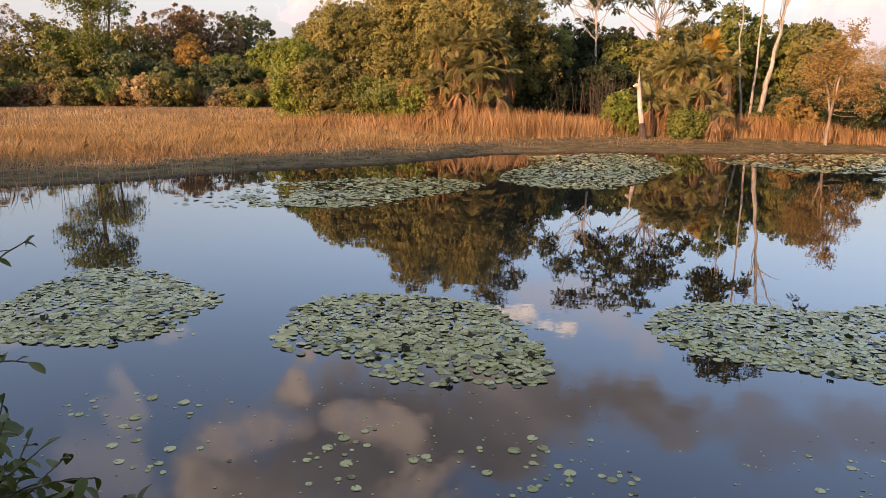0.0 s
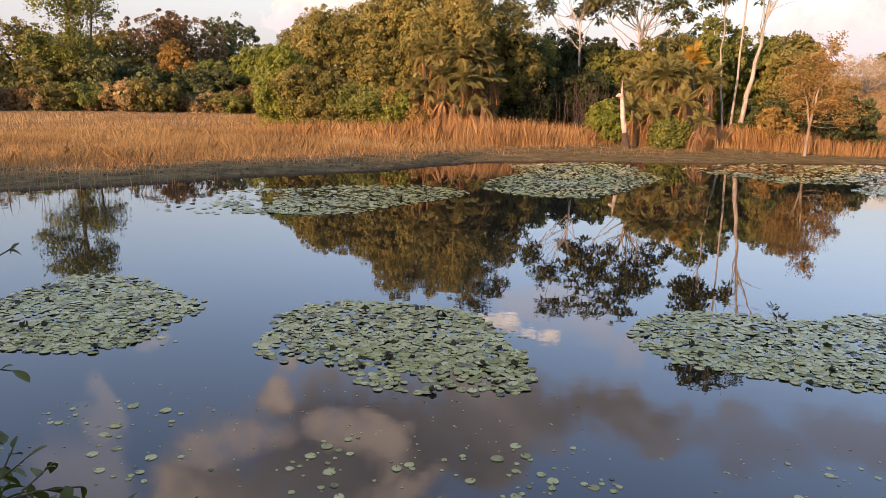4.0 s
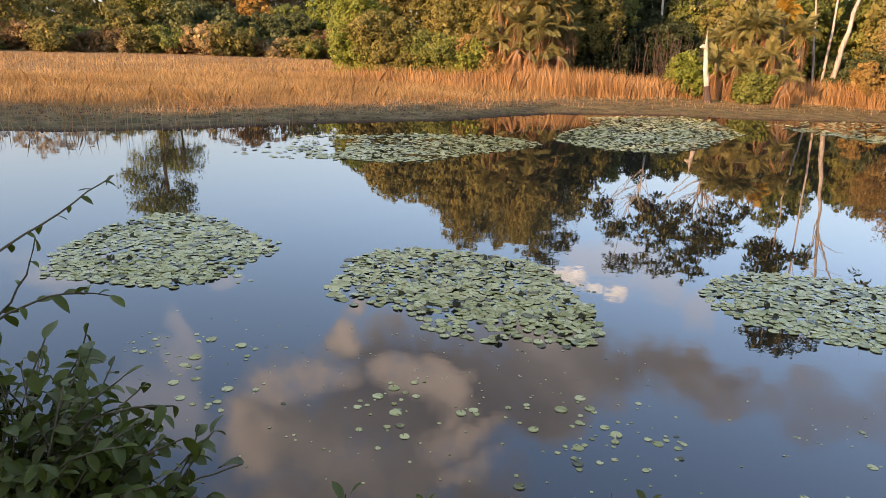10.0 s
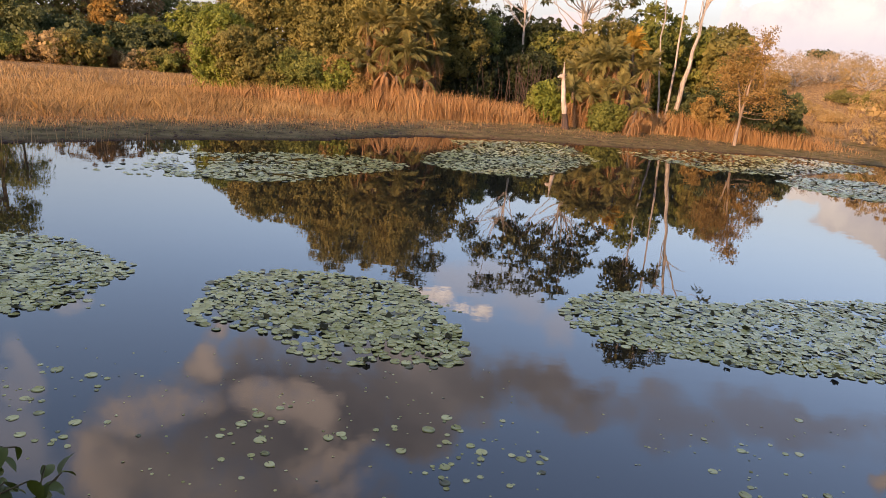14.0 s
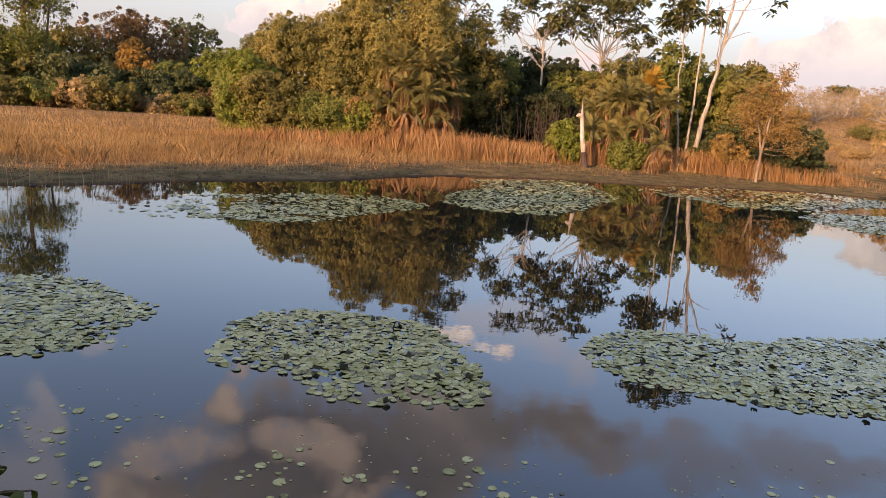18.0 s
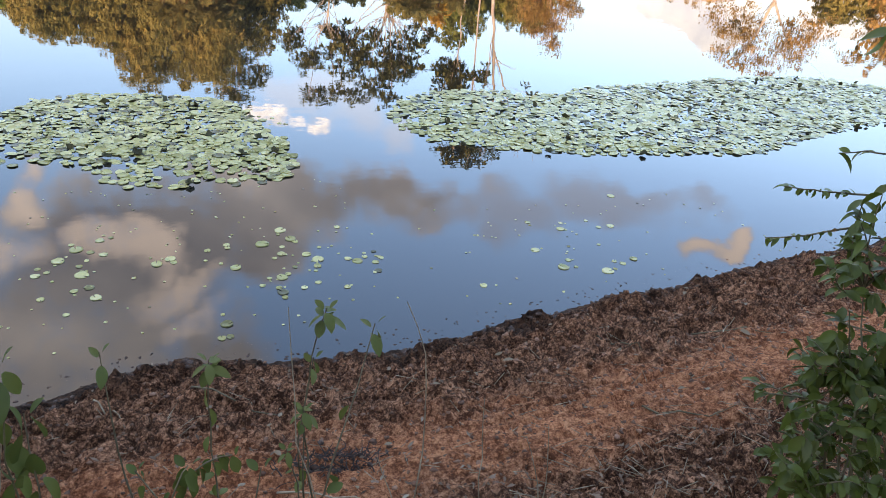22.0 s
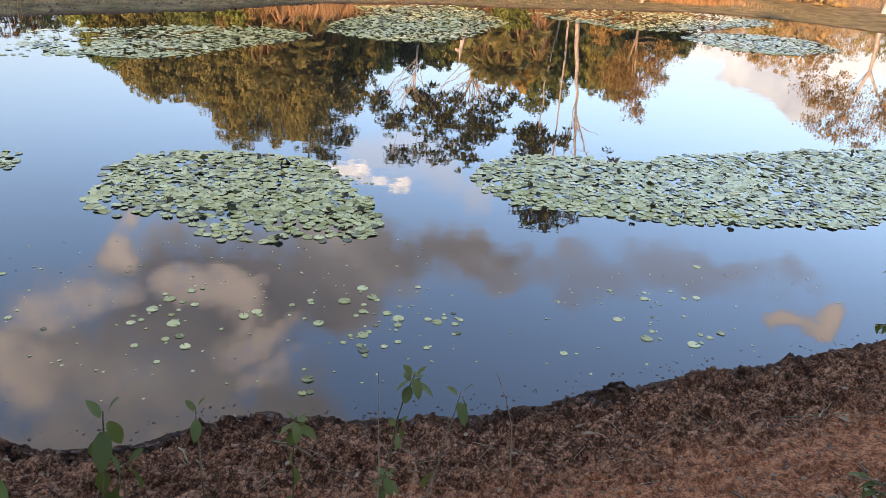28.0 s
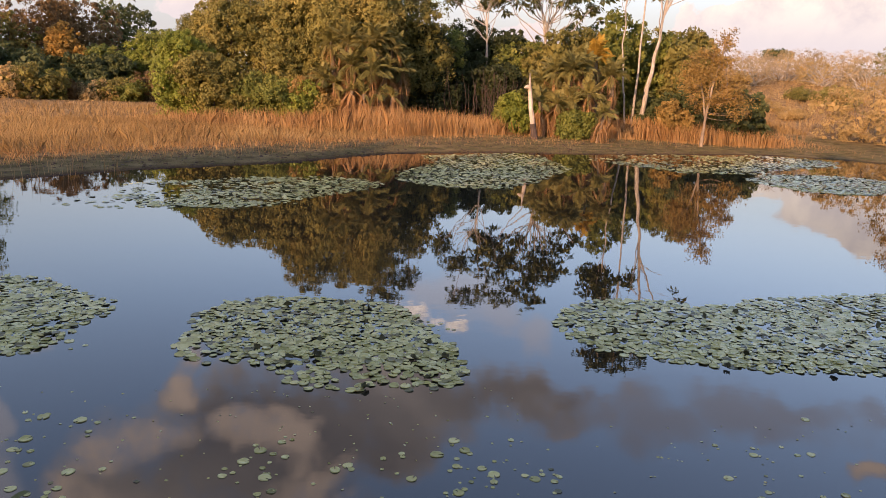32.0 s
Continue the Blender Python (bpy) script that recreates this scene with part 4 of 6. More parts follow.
for i, (az, d, h, wd, mat, lab) in enumerate([(29.6, 74, 4.2, 3.0, GREY, "pale leafless thicket on the slope"), (31.6, 78, 4.0, 3.4, GREY, "pale leafless thicket on the slope"), (34.2, 76, 4.0, 3.2, STRAW, "straw-coloured thicket on the slope"), (36.8, 74, 4.6, 3.6, GREY, "pale leafless thicket on the slope"),
                                              (33.6, 66, 1.1, 2.0, OLIVE, "yellow-green bush on the slope"), (35.4, 63, 2.0, 1.8, GOLDEN, "yellow-green bush on the slope"), (28.0, 70, 2.6, 2.4, STRAW, "straw-coloured thicket on the slope"), (39.5, 70, 3.6, 3.6, STRAW, "straw-coloured thicket on the slope"),
                                              (43.5, 72, 4.2, 4.0, OLIVE, "olive trees on the slope"), (48, 70, 4.2, 4.0, BROWN, "brown trees on the slope"), (27.5, 90, 4.2, 4.0, GREY, "pale leafless thicket on the slope"), (30.2, 95, 4.2, 4.5, STRAW, "straw-coloured thicket on the slope"), (33, 92, 4.4, 4.5, GREY, "pale leafless thicket on the slope"), (36, 95, 4.4, 4.5, STRAW, "straw-coloured thicket on the slope"), (39, 92, 4.8, 4.5, OLIVE, "olive thicket on the slope"), (32.4, 84, 3.4, 3.5, STRAW, "straw-coloured thicket on the slope"), (35, 86, 3.2, 3.5, GREY, "pale leafless thicket on the slope"), (30.4, 60, 1.2, 1.6, STRAW, "tuft of dry scrub on the slope"), (32.5, 56, 1.0, 1.4, STRAW, "tuft of dry scrub on the slope")]):
    bush("slope_thicket", lab, az, d, h * 0.6, wd, mat, 540 + i, leaf=0.16, count=2200, bare=30 if mat in (GREY, STRAW) else 2)
tall_tree("flat_topped_tree", "far dark tree with a flat umbrella crown", 31.0, 96, [(0, 0, 0, 0, 2.0, 0.16)], [((0, 0, 2.5), (1.7, 1.4, 0.45))], DARK, 37, leaf=0.3, clumps=60, per=22, spread=0.3, twigs=4, bark=BARK)
# distant line of woods that closes the view
for i in range(46):
    az = -180 + i * 8
    r = np.random.default_rng(700 + i)
    if -95 > az or az > 95:
        continue
    if -34 < az < 62:
        continue
    bush("distant_wood", "hazy dark wood on the skyline", az + r.uniform(-2, 2), 135 + r.uniform(-10, 20), r.uniform(6.5, 9.5) + (3 if az > 27 else 0), 11, (DARK, OLIVE, BROWN)[i % 3], 720 + i, leaf=0.7, count=1500, category="wood")

# ---- palms ----


def frond_mesh(seed, length, sag, lift, mat, pairs=46):
    """An arching feather leaf from the origin towards +x."""
    rng = np.random.default_rng(seed)
    t = np.linspace(0, 1, 9)
    spine = np.stack([length * t * (1 - 0.25 * sag * t), rng.normal(0, 0.05) * t**2 * length, length * (lift * t - sag * t**2.2)], 1)
    b = Build()
    tube(b, spine, np.linspace(0.022, 0.006, 9), 4)
    ts = np.linspace(0.16, 0.99, pairs)
    base = np.stack([np.interp(ts, t, spine[:, k]) for k in range(3)], 1)
    for sd in (-1, 1):
        ln = length * 0.30 * np.sin(np.pi * np.clip(ts * 0.85 + 0.12, 0, 1)) * rng.uniform(0.8, 1.15, pairs)
        d = np.stack([0.55 + 0.3 * ts, sd * np.full(pairs, 0.9), -0.1 - rng.uniform(0, 0.6, pairs)], 1)
        d /= np.linalg.norm(d, axis=1)[:, None]
        tip = base + d * ln[:, None]
        mid = base + d * ln[:, None] * 0.5 + [0, 0, 0.02]
        wv = np.array([0.014, 0, 0.004])
        v = np.stack([base - wv * 0.6, mid - wv, tip, mid + wv], 1)
        b.add(v.reshape(-1, 3), np.arange(4 * pairs).reshape(pairs, 4))
    return b.mesh("frond", mat, flat=True)


FRESH = [frond_mesh(s, 1.0, sg, lf, FROND) for s, sg, lf in ((1, 0.40, 0.7), (2, 0.55, 0.5), (3, 0.75, 0.4), (4, 0.3, 0.9))]
YELLOW = [frond_mesh(s, 1.0, sg, lf, FROND_YELLOW) for s, sg, lf in ((5, 0.5, 0.9), (6, 0.7, 0.7), (7, 0.9, 0.5))]
HUNG = [frond_mesh(s, 1.0, sg, lf, FROND_DEAD) for s, sg, lf in ((8, 1.1, -0.1), (9, 1.2, 0.1), (10, 1.0, -0.35))]


def palm(label, az, d, h, reach, live, dead, seed, fresh=None):
    rng = np.random.default_rng(seed)
    x, y = polar(az, d)
    ob = thing("palm", label, "palm", pose(x, y, ground_z(x, y) - 0.04, 0, 0, rng.uniform(0, 360)), "palms on the far bank")
    b = Build()
    top = np.array([rng.normal(0, 0.12), rng.normal(0, 0.12), h])
    p = bent(rng, (0, 0, 0), top, 0.03, 8)
    tube(b, p, np.r_[0.15, np.full(6, 0.11), 0.13] * (0.6 + 0.12 * h), 8)
    part("trunk", b.mesh("trunk", BARK), ob)
    for i in range(int(live * 2.4)):
        a, tilt = i * 137.5 + rng.uniform(-25, 25), rng.uniform(-60, 48)
        m = Matrix.Translation(top) @ Euler((0, 0, radians(a))).to_matrix().to_4x4() @ Euler((0, radians(tilt), 0)).to_matrix().to_4x4() @ Matrix.Scale(reach * rng.uniform(0.45, 0.92), 4)
        part("frond", (fresh or FRESH)[i % 3], ob, m=m)
    for i in range(int(dead * 1.5)):
        a, tilt = i * 137.5 + 60 + rng.uniform(-15, 15), rng.uniform(5, 62)
        m = Matrix.Translation(p[int(rng.integers(2, 8))]) @ Euler((0, 0, radians(a))).to_matrix().to_4x4() @ Euler((0, radians(tilt), 0)).to_matrix().to_4x4() @ Matrix.Scale(reach * rng.uniform(0.7, 1.05), 4)
        part("frond", HUNG[i % 3], ob, "hanging dead brown frond", m)


for i, (az, d, h, reach, live, dead) in enumerate([(-0.9, 38.0, 3.9, 1.3, 22, 10), (0.4, 37.6, 4.0, 1.35, 26, 12), (1.5, 37.2, 3.8, 1.4, 26, 14), (2.5, 37.5, 4.1, 1.4, 26, 12), (3.6, 37.9, 3.7, 1.35, 24, 12), (0.9, 37.0, 2.9, 1.3, 18, 16), (2.1, 36.8, 2.7, 1.3, 16, 18), (3.3, 37.0, 2.8, 1.3, 16, 16), (4.4, 38.0, 2.8, 1.3, 16, 14),
                                                  (-1.6, 37.4, 2.2, 1.25, 10, 18), (-0.4, 37.0, 2.0, 1.25, 8, 20), (0.7, 36.5, 1.7, 1.2, 4, 20), (1.7, 36.3, 1.6, 1.2, 4, 20), (2.8, 36.4, 1.7, 1.2, 4, 20), (3.8, 36.6, 1.5, 1.1, 4, 18)]):
    palm("shaggy palm with grey-green fronds and a skirt of dead leaves", az, d, h, reach, live, dead, 600 + i)
palm("palm on top of the thicket", -7.6, 40.4, 4.9, 1.6, 14, 2, 610)
for i, (az, d, h, reach, live, dead, lab) in enumerate([(14.9, 37.9, 2.6, 1.3, 22, 10, "palm with golden-green fronds"), (15.8, 37.6, 3.1, 1.3, 24, 10, "palm with golden-green fronds"), (16.7, 37.5, 3.3, 1.35, 24, 12, "palm with golden-green fronds"), (17.7, 37.9, 3.4, 1.35, 24, 12, "palm with golden-green fronds"), (16.0, 36.8, 1.6, 1.2, 10, 18, "low palm with rusty dead fronds"), (17.1, 37.0, 1.9, 1.2, 12, 18, "low palm with rusty dead fronds"), (19.9, 38.6, 3.0, 1.4, 16, 8, "palm with olive fronds"), (15.0, 36.9, 1.7, 1.2, 12, 18, "low palm with rusty dead fronds"), (16.3, 37.9, 2.4, 1.3, 18, 14, "palm with golden-green fronds"), (18.3, 37.1, 2.1, 1.2, 14, 16, "low palm with rusty dead fronds"), (17.5, 36.6, 1.4, 1.1, 6, 18, "low palm with rusty dead fronds")]):
    palm(lab, az, d, h, reach, live, dead, 620 + i)
palm("palm with bright yellow upright fronds", 18.9, 40, 3.9, 1.35, 18, 3, 630, YELLOW)
palm("small palm with a ragged dead skirt", 19.2, 35.4, 1.35, 0.95, 12, 12, 631)

# ---- meadow grass and reeds ----


def blades(name, label, pts, heights, width, mat, seed, lean=0.25):
    rng = np.random.default_rng(seed)
    n = len(pts)
    z = ground_height(pts[:, 0], pts[:, 1])[0]
    base = np.c_[pts, z - 0.02]
    a = rng.uniform(0, 2 * np.pi, n)
    side = np.c_[np.cos(a), np.sin(a), np.zeros(n)] * (width * rng.uniform(0.6, 1.4, n))[:, None]
    off = rng.normal(0, lean, (n, 2)) * heights[:, None]
    mid = base + np.c_[off * 0.3, heights * 0.55]
    tip = base + np.c_[off, heights]
    v = np.stack([base - side, base + side, mid + side * 0.8, tip, mid - side * 0.8], 1)
    b = Build()
    b.add(v.reshape(-1, 3), np.arange(5 * n).reshape(n, 5))
    return tagged(new(name, b.mesh(name, mat, flat=True)), label, "grass", kind="stuff")


def scatter(rng, n, x0, x1, y0, y1, keep):
    out = np.zeros((0, 2))
    while len(out) < n:
        p = np.c_[rng.uniform(x0, x1, n), rng.uniform(y0, y1, n)]
        out = np.r_[out, p[keep(p)]]
    return out[:n]


def dry_edge(x):
    """How far from the water the meadow begins: far on the muddy side, nearer elsewhere."""
    t = np.clip(x / 8, 0, 1)
    return 3.9 + 6.2 * t * t * (3 - 2 * t)


rng = np.random.default_rng(40)
front = scatter(rng, 160000, -30, 26, 18, 44, lambda p: (lambda s: (s > dry_edge(p[:, 0]) + 0.9 * wobble(p[:, 0], p[:, 1], 0.9, 4)) & (s < 15) & (p[:, 1] > 14))(shore_distance(p)))
deepness = np.clip((shore_distance(front) - dry_edge(front[:, 0])) / 7.0, 0, 1)
front, deepness = (lambda k: (front[k], deepness[k]))(rng.random(len(front)) < 0.3 + 0.7 * deepness ** 0.6)
hgt = rng.uniform(0.16, 0.62, len(front)) * (0.75 + 0.25 * deepness) * (1 + 0.35 * wobble(front[:, 0], front[:, 1], 0.8, 6)) * np.where(rng.random(len(front)) < 0.12, 1.6, 1.0) * (1 - 0.55 * np.clip((shore_distance(front) - 6) / 6, 0, 1) * (front[:, 0] < 3)) * (1 + 0.45 * grit(front[:, 0], front[:, 1], 0.55, 15))
blades("meadow_grass", "dry golden meadow grass by the far shore", front, hgt * np.where(front[:, 0] < -4, 0.68, 0.85), 0.0075, GRASS, 41, 0.34)
back = scatter(rng, 110000, -62, 70, 28, 90, lambda p: (lambda s: (s > 11) & (s < 62) & (p[:, 1] > 24) & ((p[:, 0] > 2) | (np.hypot(p[:, 0], p[:, 1]) < 48 + 1.5 * wobble(p[:, 0], p[:, 1], 0.3, 9))))(shore_distance(p)))
blades("meadow_grass", "dry golden meadow grass further back", back, rng.uniform(0.10, 0.36, len(back)), 0.012, GRASS, 42, 0.3)
fringe = scatter(rng, 17000, -22, 24, 15, 42, lambda p: (lambda s: (s > 1.6) & (s < dry_edge(p[:, 0]) + 0.8) & (rng.random(len(p)) < np.clip(s / dry_edge(p[:, 0]), 0, 1) ** 2.0) & (p[:, 1] > 14))(shore_distance(p)))
blades("shore_stubble", "sparse reddish stubble on the drying mud", fringe, rng.uniform(0.05, 0.24, len(fringe)), 0.006, REED, 43, 0.35)
band = [(-4.5, 34.8, 3.2, 0.8), (-1.2, 34.4, 2.4, 1.0), (1.8, 34.2, 2.2, 1.35), (4.2, 35.0, 1.6, 1.25), (6.6, 36.4, 1.5, 0.95), (13.4, 36.6, 1.6, 1.0), (15.2, 36.8, 1.8, 1.25), (17.2, 35.8, 2.0, 1.1), (19.6, 35.0, 2.2, 0.9)]
for i, (x, y, wd, h) in enumerate(band):
    r = np.random.default_rng(50 + i)
    p = np.c_[r.normal(x, wd * 0.6, 3600), r.normal(y, 0.7, 3600)]
    p = p[shore_distance(p) > 1.0]
    blades("reed_bed", "stand of tall rust-coloured reeds", p, (0.12 + 0.88 * r.random(len(p)) ** 2.2) * h, 0.009, REED, 60 + i, 0.22)
sprouts = scatter(rng, 26000, -16, 26, 15, 42, lambda p: (lambda s: (s > 0.25) & (s < dry_edge(p[:, 0]) + 2.5) & (grit(p[:, 0], p[:, 1], 0.9, 31) + 0.6 * grit(p[:, 0], p[:, 1], 2.7, 32) > -0.05 - 0.5 * (p[:, 0] > 3)) & (p[:, 1] > 14))(shore_distance(p)))
blades("mud_sprouts", "short olive-green growth on the drying mud", sprouts, rng.uniform(0.02, 0.08, len(sprouts)), 0.008, SPROUT, 44, 0.6)
p = scatter(np.random.default_rng(70), 380, -14, -5.6, 14.2, 20.5, lambda p: (lambda s: (s > -2.2) & (s < 0.6))(shore_distance(p)))
blades("water_reeds", "thin dry stalks standing in the shallow water", p, np.random.default_rng(71).uniform(0.12, 0.85, len(p)), 0.0055, REED, 72, 0.2)


def dead_trunk():
    x, y = 8.88, 34.2
    ob = thing("dead_trunk", "bleached broken tree trunk standing at the pond's edge", "tree trunk", pose(x, y, ground_z(x, y) - 0.05, 0, 0, -15))
    rng = np.random.default_rng(80)
    b = Build()
    p = bent(rng, (0, 0, 0), (-0.12, 0, 0.75), 0.02, 5)
    tube(b, p, [0.21, 0.17, 0.15, 0.14, 0.14], 10)
    part("stump", b.mesh("stump", WETWOOD), ob, "dark wet foot of the trunk")
    b = Build()
    p = bent(rng, (-0.11, 0, 0.68), (-0.40, 0, 3.05), 0.02, 9)
    tube(b, p, [0.11, 0.12, 0.115, 0.11, 0.105, 0.095, 0.08, 0.04, 0.012], 10)
    part("trunk", b.mesh("trunk", DEADWOOD), ob)
    b = Build()
    tube(b, [(-0.34, 0, 2.35), (-0.5, 0, 2.42), (-0.62, 0, 2.36)], [0.09, 0.1, 0.03], 8)
    part("branch_stub", b.mesh("branch_stub", DEADWOOD), ob)


dead_trunk()

# ---- water lilies ----


def pad_mesh(seed, curl, mat, n=15):
    """A round floating leaf, one unit across, with its notch, a faint dish and a turned-up rim."""
    rng = np.random.default_rng(seed)
    a = np.linspace(0.16, 2 * np.pi - 0.16, n)
    wob = 1 + 0.04 * np.sin(a * 3 + seed) + rng.normal(0, 0.012, n)
    rim = np.c_[0.5 * np.cos(a) * wob, 0.46 * np.sin(a) * wob, 0.012 + curl * (0.4 + 0.6 * np.sin(a * 2 + seed) ** 2)]
    mid = np.c_[0.34 * np.cos(a) * wob, 0.32 * np.sin(a) * wob, np.full(n, 0.004)]
    under = np.c_[rim[:, :2] * 0.97, np.full(n, -0.02)]
    b = Build()
    v = np.r_[[(0.05, 0, 0.0)], mid, rim, under]
    i = np.arange(n - 1)
    b.add(v, np.c_[np.zeros(n - 1, int), 1 + i, 2 + i])
    b.f.append(np.c_[1 + i, 1 + n + i, 2 + n + i, 2 + i])
    b.f.append(np.c_[1 + n + i, 1 + 2 * n + i, 2 + 2 * n + i, 2 + n + i])
    return b.mesh("lily_pad", mat)


PADS = [pad_mesh(s, c, PAD) for s, c in ((1, 0.01), (2, 0.03), (3, 0.04), (4, 0.02), (5, 0.08), (6, 0.02))]
ODD_PADS = [pad_mesh(s, c, PAD_DARK) for s, c in ((7, 0.3), (8, 0.42))]


def in_poly(p, poly):
    poly = np.asarray(poly, float)
    inside = np.zeros(len(p), bool)
    for s, e in zip(poly, np.roll(poly, -1, 0)):
        if s[1] != e[1]:
            inside ^= ((s[1] > p[:, 1]) != (e[1] > p[:, 1])) & (p[:, 0] < (e[0] - s[0]) * (p[:, 1] - s[1]) / (e[1] - s[1]) + s[0])
    return inside


def packed(rng, poly, gap, loose, tries):
    """Places inside an outline, at least gap apart; loose: how ragged the outline is."""
    poly = np.asarray(poly, float)
    lo, hi = poly.min(0) - loose, poly.max(0) + loose
    cell, out = {}, []
    cand = rng.uniform(lo, hi, (tries, 2))
    cand = cand[in_poly(cand + rng.normal(0, loose, cand.shape), poly)]
    for q in cand:
        k = (int(q[0] // gap), int(q[1] // gap))
        near = [o for i in (-1, 0, 1) for j in (-1, 0, 1) for o in cell.get((k[0] + i, k[1] + j), ())]
        if all((q[0] - o[0]) ** 2 + (q[1] - o[1]) ** 2 > gap * gap for o in near):
            cell.setdefault(k, []).append(q)
            out.append(q)
    return np.array(out)


def pad_pose(rng, q, size, tilt, z=None):
    return pose(q[0], q[1], rng.uniform(0.003, 0.010) if z is None else z, rng.normal(0, tilt), rng.normal(0, tilt), rng.uniform(0, 360)) @ Matrix.Scale(size, 4)


def pad_arrays(rng, places, size, n=9, lift=0.004):
    a = np.linspace(0.2, 2 * np.pi - 0.2, n)
    shape = np.r_[[(0.04, 0, 0)], np.c_[0.5 * np.cos(a), 0.48 * np.sin(a), 0.02 + 0.03 * np.sin(2 * a)]]
    out = Build()
    k = len(places)
    turn, sz = rng.uniform(0, 2 * np.pi, k), size * rng.uniform(0.7, 1.25, k)
    tx, ty = rng.normal(0, 0.085, k), rng.normal(0, 0.085, k)
    x = shape[None, :, 0] * np.cos(turn)[:, None] - shape[None, :, 1] * np.sin(turn)[:, None]
    y = shape[None, :, 0] * np.sin(turn)[:, None] + shape[None, :, 1] * np.cos(turn)[:, None]
    z = shape[None, :, 2] + x * tx[:, None] + y * ty[:, None]
    v = np.stack([x * sz[:, None] + places[:, :1], y * sz[:, None] + places[:, 1:], np.maximum(z * sz[:, None], -0.004) + lift * rng.uniform(1, 2.6, (k, 1))], -1)
    i = np.arange(n - 1)
    tri = np.c_[np.zeros(n - 1, int), 1 + i, 2 + i]
    out.add(v.reshape(-1, 3), (np.arange(k)[:, None, None] * (n + 1) + tri).reshape(-1, 3))
    return out


def lily_patch(label, poly, seed, size, gap, loose, tries, whole, thin=None):
    """A patch of water lilies: the first `whole` leaves singly, the rest together."""
    rng = np.random.default_rng(seed)
    q = packed(rng, poly, gap, loose, tries)
    q = q[rng.random(len(q)) < thin(q)] if thin else q
    mid = np.asarray(poly).mean(0)
    ob = thing("lily_patch", label, "water lilies", pose(*mid, 0), "lily patches")
    q = q[np.argsort(np.hypot(*(q - [0.5, 0]).T))] - mid
    for k, p in enumerate(q[:whole]):
        if rng.random() < 0.025:
            part("lily_pad", ODD_PADS[k % 2], ob, "withered dark upturned pad", pad_pose(rng, p, size * rng.uniform(0.6, 0.95), 20, 0.028))
        else:
            part("lily_pad", PADS[k % 6], ob, m=pad_pose(rng, p, size * rng.uniform(0.72, 1.22), 4.5))
    if len(q) > whole:
        rest = q[whole:]
        dead = rng.random(len(rest)) < 0.035
        tagged(part("pad_cover", pad_arrays(rng, rest[~dead], size).mesh("pad_cover", PAD_MASS), ob), kind="stuff")
        b = Build()
        leaves(b, rng, np.c_[rest[dead], np.full(dead.sum(), 0.025)], size * 0.9, 0.75, 0.0, 0.6)
        tagged(part("withered_pad_litter", b.mesh("withered_pad_litter", PAD_DARK, flat=True), ob, "withered dark upturned pads"), kind="stuff")
    return len(q)


CENTER = [(-1.83, 7.55), (-1.62, 7.95), (-1.73, 8.45), (-1.48, 8.94), (-1.0, 9.18), (-0.4, 9.14), (0.3, 8.96), (0.6, 8.67), (0.69, 8.22), (0.85, 7.61), (1.0, 7.37), (0.94, 7.08), (1.0, 6.69), (0.84, 6.46), (0.55, 6.44), (0.19, 6.44), (-0.12, 6.40), (-0.54, 6.57), (-0.66, 6.83), (-0.95, 7.09), (-1.4, 7.2), (-1.67, 7.29)]
LEFT = [(-4.72, 7.27), (-5.05, 7.93), (-5.11, 8.27), (-5.17, 9.04), (-5.02, 9.84), (-4.68, 10.15), (-3.92, 9.93), (-3.54, 9.55), (-2.92, 8.95), (-2.8, 8.64), (-2.99, 8.36), (-3.1, 7.89), (-3.14, 7.49), (-3.5, 7.25), (-4.06, 7.22), (-4.43, 7.33)]
RIGHT = [(2.4, 8.2), (2.69, 8.7), (3.06, 8.97), (3.58, 9.12), (4.15, 8.9), (4.36, 8.72), (4.96, 8.85), (5.4, 9.1), (6.2, 9.15), (7.0, 9.25), (8.57, 9.53), (9.65, 9.46), (10.39, 9.0), (10.82, 8.67), (9.4, 7.4), (8.55, 7.25), (7.79, 7.05), (6.68, 6.72), (6.15, 6.5), (5.42, 6.63), (4.95, 6.62), (4.59, 6.65), (4.1, 6.8), (3.55, 6.9), (3.05, 7.1), (2.73, 7.27), (2.47, 7.6), (2.36, 8.0)]
lily_patch("floating patch of grey-green lily pads", CENTER, 91, 0.098, 0.060, 0.045, 30000, 300, lambda q: np.where(q[:, 1] + 0.4 * q[:, 0] < 6.98, 0.6, np.where(grit(q[:, 0], q[:, 1], 3.0, 20) > 0.62, 0.72, 0.98)))
lily_patch("floating patch of grey-green lily pads with withered leaves", LEFT, 92, 0.100, 0.063, 0.06, 30000, 300, lambda q: np.where(grit(q[:, 0], q[:, 1], 2.2, 21) > 0.5, 0.7, 0.98))
lily_patch("wide floating patch of pale green lily pads", RIGHT, 93, 0.101, 0.065, 0.05, 80000, 300, lambda q: np.where(grit(q[:, 0], q[:, 1], 2.0, 22) > 0.55, 0.75, 0.98))
